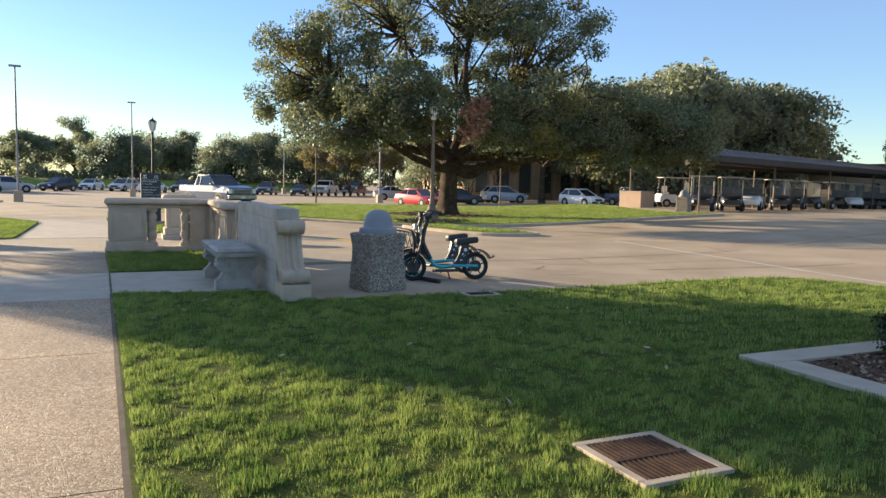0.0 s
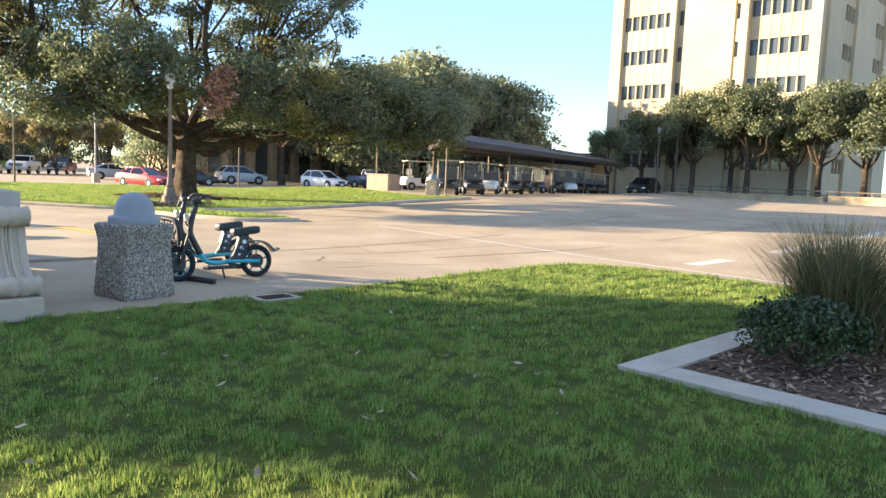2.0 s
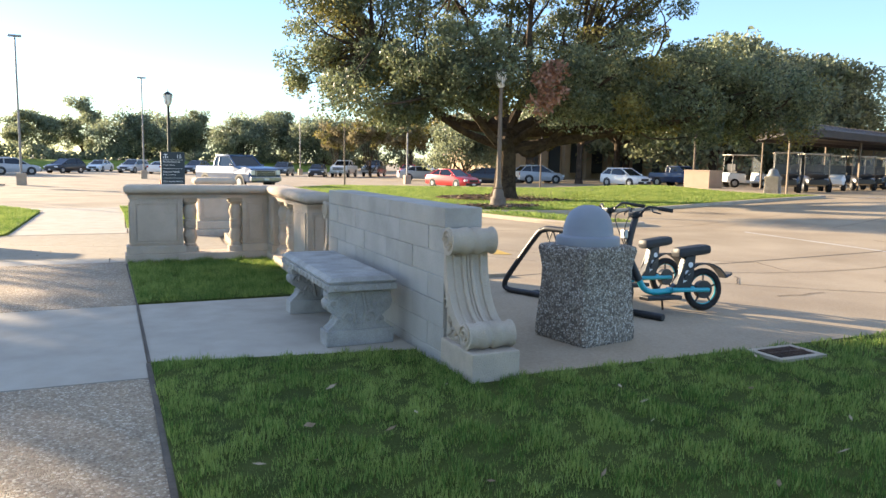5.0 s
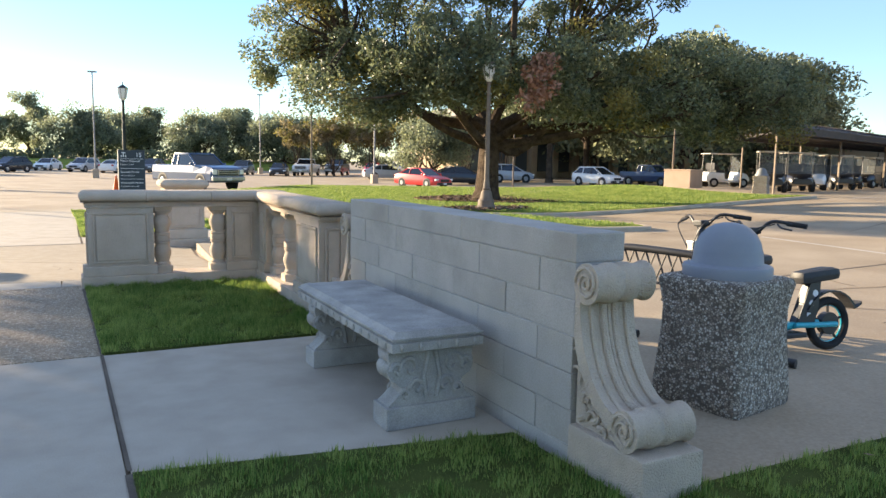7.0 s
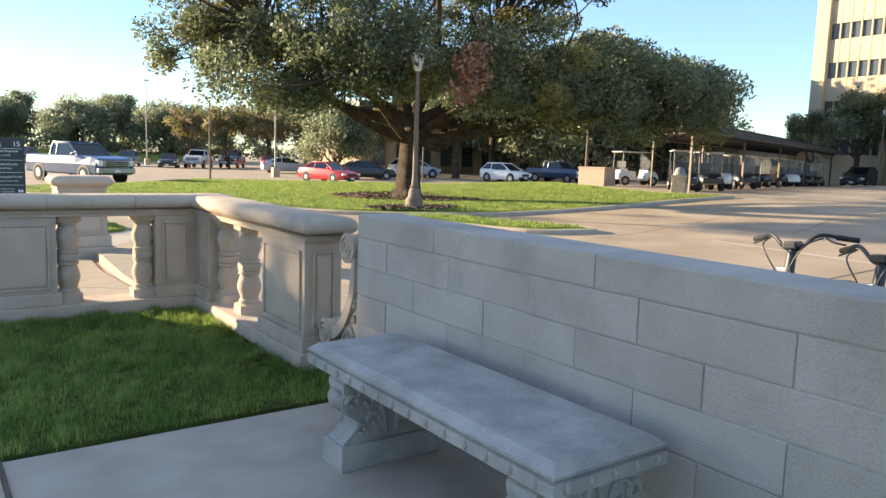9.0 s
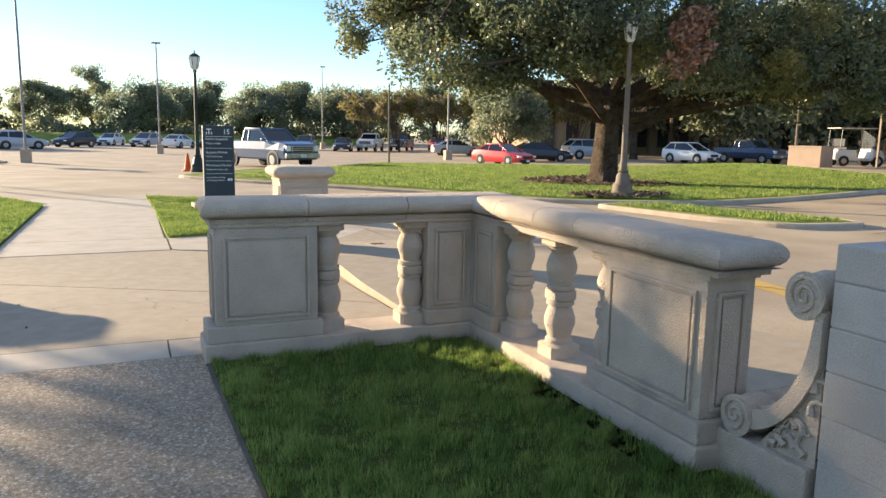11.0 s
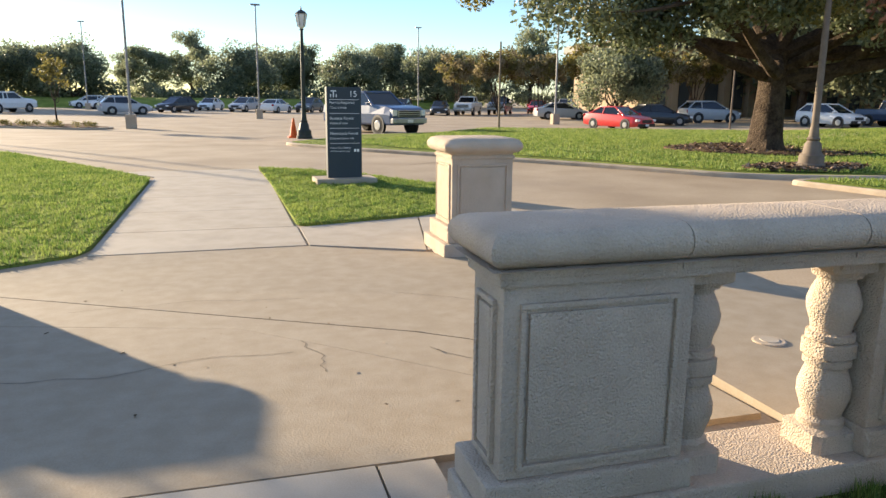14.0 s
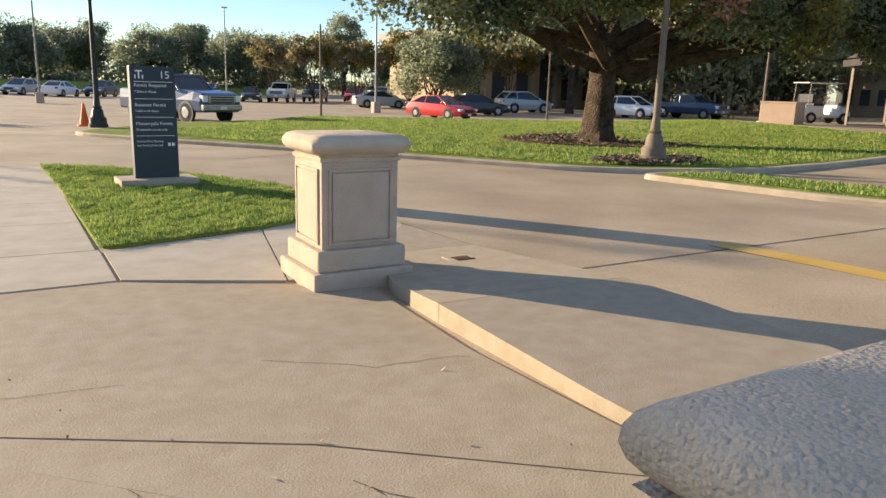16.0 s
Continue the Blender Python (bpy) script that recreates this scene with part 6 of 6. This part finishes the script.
vehicle("pickup", P_BLUE, "blue crew-cab pickup truck with a chrome grille", 6.45, 51.0, -66, s=1.06)
vehicle("sedan", P_SILVER, "silver sedan parked across the car park", 27.5, 73.0, -12)
vehicle("sedan", P_BLACK, "black sedan behind the red sedan", 28.0, 59.0, -10)
vehicle("suv", P_SILVER, "silver crossover far off under the trees", 34.5, 62.0, -8)
vehicle("suv", P_BLACK, "black crossover parked before the tower", 70.0, 41.5, 190, s=1.15)
k = 0
for (kind, mat, lab, x, y, rz) in (("pickup", P_WHITE, "white pickup truck in the far parking row", -20.5, 92, 60), ("suv", P_WHITE, "white crossover in the far parking row", -17.5, 118, 200), ("suv", P_SILVER, "silver crossover in the far parking row", -9.4, 86, 20),
                                   ("suv", P_BLACK, "black crossover in the far parking row", -5.6, 96, 230), ("sedan", P_WHITE, "white sedan in the far parking row", -2.4, 108, 250), ("suv", P_SILVER, "silver crossover in the far parking row", 1.4, 100, 240),
                                   ("sedan", P_WHITE, "white sedan in the far parking row", 4.6, 96, 60), ("suv", P_GREY, "grey crossover in the far parking row", 8.5, 99, 240), ("sedan", P_WHITE, "white sedan in the far parking row", 13.8, 94, 60),
                                   ("suv", P_GREY, "grey crossover in the far parking row", 17.6, 92, 245), ("sedan", P_BLACK, "black sedan in the far parking row", 20.8, 88, 250), ("pickup", P_WHITE, "white pickup truck in the far parking row", 24.2, 89, 240),
                                   ("pickup", P_BLACK, "black pickup truck in the far parking row", 28.6, 91, 240), ("sedan", P_RED, "red sedan in the far parking row", 33.5, 92, 240), ("suv", P_WHITE, "white crossover in the far parking row", 37.5, 93, 240),
                                   ("suv", P_WHITE, "white crossover in the far parking row", -14.5, 112, 200), ("sedan", P_GREY, "grey sedan in the far parking row", -25, 104, 60), ("sedan", P_SILVER, "silver sedan in the far parking row", -30, 96, 60),
                                   ("suv", P_DKBLUE, "dark blue crossover in the far parking row", 10.8, 122, 90), ("sedan", P_SILVER, "silver sedan in the far parking row", 3.0, 124, 90)):
    vehicle(kind, mat, lab, x, y, rz)


def golf_cart(body_mat, label):
    g = thing("golf_cart", label, "golf cart", group="golf carts under the carport")
    bm = lofted(bmesh.new(), [(-1.25, .5, .48, .35, .78), (-1.15, .58, .56, .3, .85), (-.25, .6, .58, .28, .8), (-.2, .6, .58, .28, .42), (.55, .6, .58, .28, .42), (.62, .6, .55, .28, .86), (1.1, .55, .46, .3, .78), (1.28, .42, .36, .36, .6)])
    part("body", bm, body_mat, g, smooth=True)
    part("seat", boxed(-0.75, -0.22, -0.55, 0.55, 0.81, 0.95, 0.04), M_SEAT, g)
    part("backrest", boxed(-0.86, -0.72, -0.55, 0.55, 0.95, 1.35, 0.04), M_SEAT, g)
    part("canopy", boxed(-1.15, 0.75, -0.62, 0.62, 1.84, 1.885, 0.02), M_CANVAS, g, "flat cart canopy")
    for x, xt in ((-1.05, -1.0), (0.72, 0.6)):
        for yy in (-0.56, 0.56):
            bm = bmesh.new()
            sweep(bm, [(x, yy, 0.8), (xt, yy, 1.84)], 0.022, 6)
            part("canopy_post", bm, M_BLACK, g)
    bm = bmesh.new()
    box(bm, -0.01, 0.01, -0.54, 0.54, 0.86, 1.80)
    bmesh.ops.transform(bm, matrix=Matrix.Translation((0.66, 0, 0)), verts=bm.verts)
    part("windscreen", bm, M_SHIELD, g, "clear windscreen")
    bm = bmesh.new()
    sweep(bm, [(0.5, 0.28 + 0.16 * math.cos(a), 1.05 + 0.16 * math.sin(a)) for a in [2 * math.pi * i / 14 for i in range(14)]], 0.015, 6, closed=True)
    part("steering_wheel", bm, M_BLACK, g)
    for sgn in (-1, 1):
        part("headlight", boxed(1.14, 1.24, sgn * 0.3 - 0.08, sgn * 0.3 + 0.08, 0.56, 0.66, 0.02), M_GLOBE, g)
        for ax in (-0.85, 0.85):
            bm = bmesh.new()
            bmesh.ops.create_cone(bm, cap_ends=True, segments=18, radius1=0.26, radius2=0.26, depth=0.2, matrix=Matrix.Translation((ax, sgn * 0.52, 0.26)) @ Matrix.Rotation(math.pi / 2, 4, "X"))
            w = part("wheel", bm, M_RUBBER, g, "black tyre", smooth=True)
            bm = bmesh.new()
            bmesh.ops.create_cone(bm, cap_ends=True, segments=14, radius1=0.15, radius2=0.12, depth=0.03, matrix=Matrix.Translation((ax, sgn * 0.63, 0.26)) @ Matrix.Rotation(-sgn * math.pi / 2, 4, "X"))
            part("rim", bm, M_RIM, w)
    return g


carts = [golf_cart(P_BLACK, "black golf cart with a cream canopy under the carport"), golf_cart(P_WHITE, "white golf cart with a cream canopy under the carport")]
def port(u, v, rz=0.0):
    """A pose on the ground by the carport: u along its front, v back from it; its bays lie aslant."""
    u += 1.6 * v
    x, y = 26.0 + 0.948 * u - 0.317 * v, 27.65 + 0.317 * u + 0.948 * v
    return pose(x, y, ground_z(x, y), 0, 0, 18.5 + rz)


carts[0].matrix_world = port(1.2, 1.7, 205)
carts[1].matrix_world = pose(32.9, 36.6, ground_z(32.9, 36.6), 0, 0, -22)
for i, (u, v, r) in enumerate(((4.3, 1.5, 212), (7.2, 1.8, 200), (10.6, 1.5, 216), (13.6, 1.7, 196), (17.2, 1.5, 170), (20.6, 1.8, 208), (23.8, 1.6, 214), (27.2, 1.7, 204), (30.8, 1.8, 210), (34.6, 1.6, 206))):
    copy_thing(carts[1] if i in (1, 6) else carts[0], port(u, v, r))


# ---- carport ----
cp = thing("carport", "long open carport with a dark brown metal roof on steel posts", "carport")
bm = bmesh.new()
prism(bm, [(0.0, 2.72), (0.0, 2.90), (2.7, 3.55), (5.4, 2.90), (5.4, 2.72), (2.7, 3.3)], 0.0, 40.0, "x")
bmesh.ops.triangulate(bm, faces=bm.faces)
part("roof", bm, M_ROOF, cp)
part("fascia", boxed(-0.04, 40.04, -0.08, -0.004, 2.58, 2.92, 0.01), M_ROOF, cp)
bm = bmesh.new()
prism(bm, [(0.0, 2.6), (0.0, 2.93), (2.7, 3.6), (5.4, 2.93), (5.4, 2.6)], -0.1, -0.004, "x")
part("fascia", bm, M_ROOF, cp)
for i in range(56):
    bm = bmesh.new()
    x = 0.35 + i * 0.71
    sweep(bm, [(x, 0.02, 2.895), (x, 2.68, 3.56)], 0.024, 4)
    part("roof_seam", bm, M_ROOF, cp)
for x in (0.5, 9.4, 18.2, 27, 38.5):
    for y in (0.7, 4.9):
        part("post", boxed(x - 0.075, x + 0.075, y - 0.075, y + 0.075, -0.35, 2.74, 0.01), M_TANPOST, cp)
part("beam", boxed(0.2, 39.8, 0.6, 0.8, 2.55, 2.75), M_ROOF, cp)
part("beam", boxed(0.2, 39.8, 4.8, 5.0, 2.55, 2.75), M_ROOF, cp)
for piece in cp.children:
    for v in piece.data.vertices:
        v.co.x += 1.6 * v.co.y
cp.matrix_world = port(0, 0)

cb = thing("concrete_box", "tan rendered low wall block beside the carport", "wall", 29.3, 36.1, ground_z(29.3, 36.1), 18.5)
part("block", boxed(-0.72, 0.72, -0.75, 0.75, -0.1, 0.92, 0.03), M_TAN, cb)
part("rim", boxed(-0.74, 0.74, -0.77, 0.77, 0.90, 0.97, 0.02), M_TAN, cb)
far_bin = copy_thing(LITTER_BIN, pose(25.75, 28.2, ground_z(25.75, 28.2), 0, 0, 30))
tagged(far_bin, "square pebble-dash concrete litter bin by the carport post", "litter bin")


# ---- buildings ----
def window_part(parent, x0, x1, y0, y1, z0, z1, face):
    """A dark pane set back in a frame, with a sill."""
    if face == "W":
        w = part("window", boxed(x0 - 0.02, x0 + 0.05, y0, y1, z0, z1), M_WINDOW, parent)
        part("sill", boxed(x0 - 0.16, x0 + 0.02, y0 - 0.05, y1 + 0.05, z0 - 0.14, z0 - 0.01), M_CREAM, w)
    else:
        w = part("window", boxed(x0, x1, y0 - 0.02, y0 + 0.05, z0, z1), M_WINDOW, parent)
        part("sill", boxed(x0 - 0.05, x1 + 0.05, y0 - 0.16, y0 + 0.02, z0 - 0.14, z0 - 0.01), M_CREAM, w)
    return w


tw = thing("office_tower", "tall cream stone office tower with bands of dark windows", "building")
TX, TY0, TY1, TH = 74.6, 26.6, 49.2, 46.0
part("core", boxed(TX + 0.5, TX + 24, TY0 + 0.5, TY1 - 0.3, -0.3, TH), M_CREAM, tw)
ZW = [10.75 - 3.8 * 2 + 3.8 * i for i in range(10)]


def facade(bays, face, lo, hi, at):
    """Spandrel bands, mullions between the windows and tall piers."""
    zz = [-0.3] + [v for z in ZW for v in (z, z + 1.55)] + [TH]
    for (a, b, n) in bays:
        for i in range(0, len(zz), 2):
            args = (at, at + 0.52, a, b) if face == "W" else (a, b, at, at + 0.52)
            part("spandrel", boxed(*args, zz[i], zz[i + 1]), M_CREAM, tw)
        step = (b - a) / n
        for k in range(n + 1):
            u = a + k * step
            m = 0.07
            u0, u1 = max(a, u - m), min(b, u + m)
            args = (at - 0.03, at + 0.5, u0, u1) if face == "W" else (u0, u1, at - 0.03, at + 0.5)
            part("mullion", boxed(*args, ZW[0], ZW[-1] + 1.55), M_CREAM, tw)
        for z in ZW:
            for k in range(n):
                u0, u1 = a + k * step + 0.06, a + (k + 1) * step - 0.06
                if face == "W":
                    window_part(tw, at + 0.2, 0, u0, u1, z, z + 1.55, "W")
                else:
                    window_part(tw, u0, u1, at + 0.2, 0, z, z + 1.55, "S")


facade([(41.9, 47.9, 6), (40.6, 41.3, 1), (34.3, 35.1, 1), (27.6, 33.5, 6)], "W", TY0, TY1, TX)
facade([(79.5, 83.5, 4), (90, 94, 4)], "S", 0, 0, TY0)
for (y0, y1, d) in ((47.9, 49.2, 0.4), (41.3, 41.9, 0.7), (35.1, 40.6, 0.15), (33.5, 34.3, 0.7), (26.6, 27.6, 0.5)):
    part("pier", boxed(TX - d, TX + 0.6, y0, y1, -0.3, TH), M_CREAM, tw)
for (x0, x1) in ((75.2, 79.5), (83.5, 90), (94, 98.6)):
    part("pier", boxed(x0, x1, TY0 - 0.3, TY0 + 0.5, -0.3, TH), M_CREAM, tw)
part("roof", boxed(TX - 0.3, TX + 24.3, TY0 - 0.3, TY1, TH, TH + 1.0), M_CREAM, tw)

hall = thing("campus_hall", "long low beige hall with dark window bays behind the trees", "building")
part("wall", boxed(38, 100, 78, 92, -0.5, 6.4), M_BEIGE, hall)
part("roof", boxed(37, 101, 76.6, 93, 6.4, 7.3, 0.05), M_ROOF, hall)
for i in range(20):
    x = 39.5 + i * 3.0
    w = part("window", boxed(x, x + 1.5, 77.9, 78.02, 0.6, 5.2), M_WINDOW, hall)
    part("pilaster", boxed(x + 1.75, x + 2.5, 77.3, 78.01, -0.5, 6.4), M_BEIGE, hall)
low = thing("brick_annex", "low brown annex beyond the carport", "building")
part("wall", boxed(76, 92, 52, 62, -0.3, 4.2), M_BEIGE, low)
part("roof", boxed(75.6, 92.4, 51.6, 62.4, 4.2, 4.7), M_ROOF, low)
for i in range(5):
    part("window", boxed(75.94, 76.04, 53 + i * 1.8, 54 + i * 1.8, 1.0, 2.6), M_WINDOW, low)

# low stone walls and rails before the tower
for i, (x0, y0, x1, y1, h) in enumerate(((65.5, 34.0, 66.2, 36.8, 0.55), (65.8, 22.5, 66.6, 33.9, 0.75), (66.0, 8.0, 66.8, 22.2, 0.9))):
    w = thing("stone_wall", "low yellow limestone retaining wall before the tower", "wall", kind="structure")
    part("wall", boxed(x0, x1, y0, y1, -0.3, h, 0.04), M_LIME, w)
    part("coping", boxed(x0 - 0.06, x1 + 0.06, y0, y1, h, h + 0.1, 0.02), M_LIME, w)
rl = thing("hand_rail", "brown painted steel hand rail along the low wall", "railing")
for k in range(16):
    part("post", boxed(67.1, 67.18, 9 + k * 1.7, 9.08 + k * 1.7, -0.2, 1.35), M_TANPOST, rl)
for z in (0.95, 1.3):
    part("rail", boxed(67.08, 67.2, 9, 36, z, z + 0.08), M_TANPOST, rl)
bed("tower_lawn", [(66.8, 4), (66.8, 36.5), (74, 36.5), (74, 4)], 0.35, 0.6, M_FARGRASS, "raised grass terrace before the tower")
kerbed("verge", chamfered([(60, 38.2), (66, 36.9), (65.4, 8), (90, -6), (110, 20), (82, 52), (64, 41)], 1.0), -0.02, M_SLAB, "pale paved verge before the tower")
# grass bank and hedge far across the car park
bm = bmesh.new()
prism(bm, [(120, -0.5), (124, 0.6), (132, 1.0), (150, 1.0), (150, -0.5)], -90, 34, "x")
tagged(finish("far_bank", bm, M_FARGRASS), "low grass bank at the far edge of the car park", "lawn", kind="structure")
hd = thing("hedge", "long clipped dark hedge on the far bank", "hedge")
g = np.random.default_rng(91)
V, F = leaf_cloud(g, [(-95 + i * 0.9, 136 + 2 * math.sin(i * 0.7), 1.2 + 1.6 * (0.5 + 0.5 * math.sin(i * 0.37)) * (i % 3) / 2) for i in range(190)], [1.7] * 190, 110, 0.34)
quick("foliage", V, F, M_LEAF_HAZED, hd)
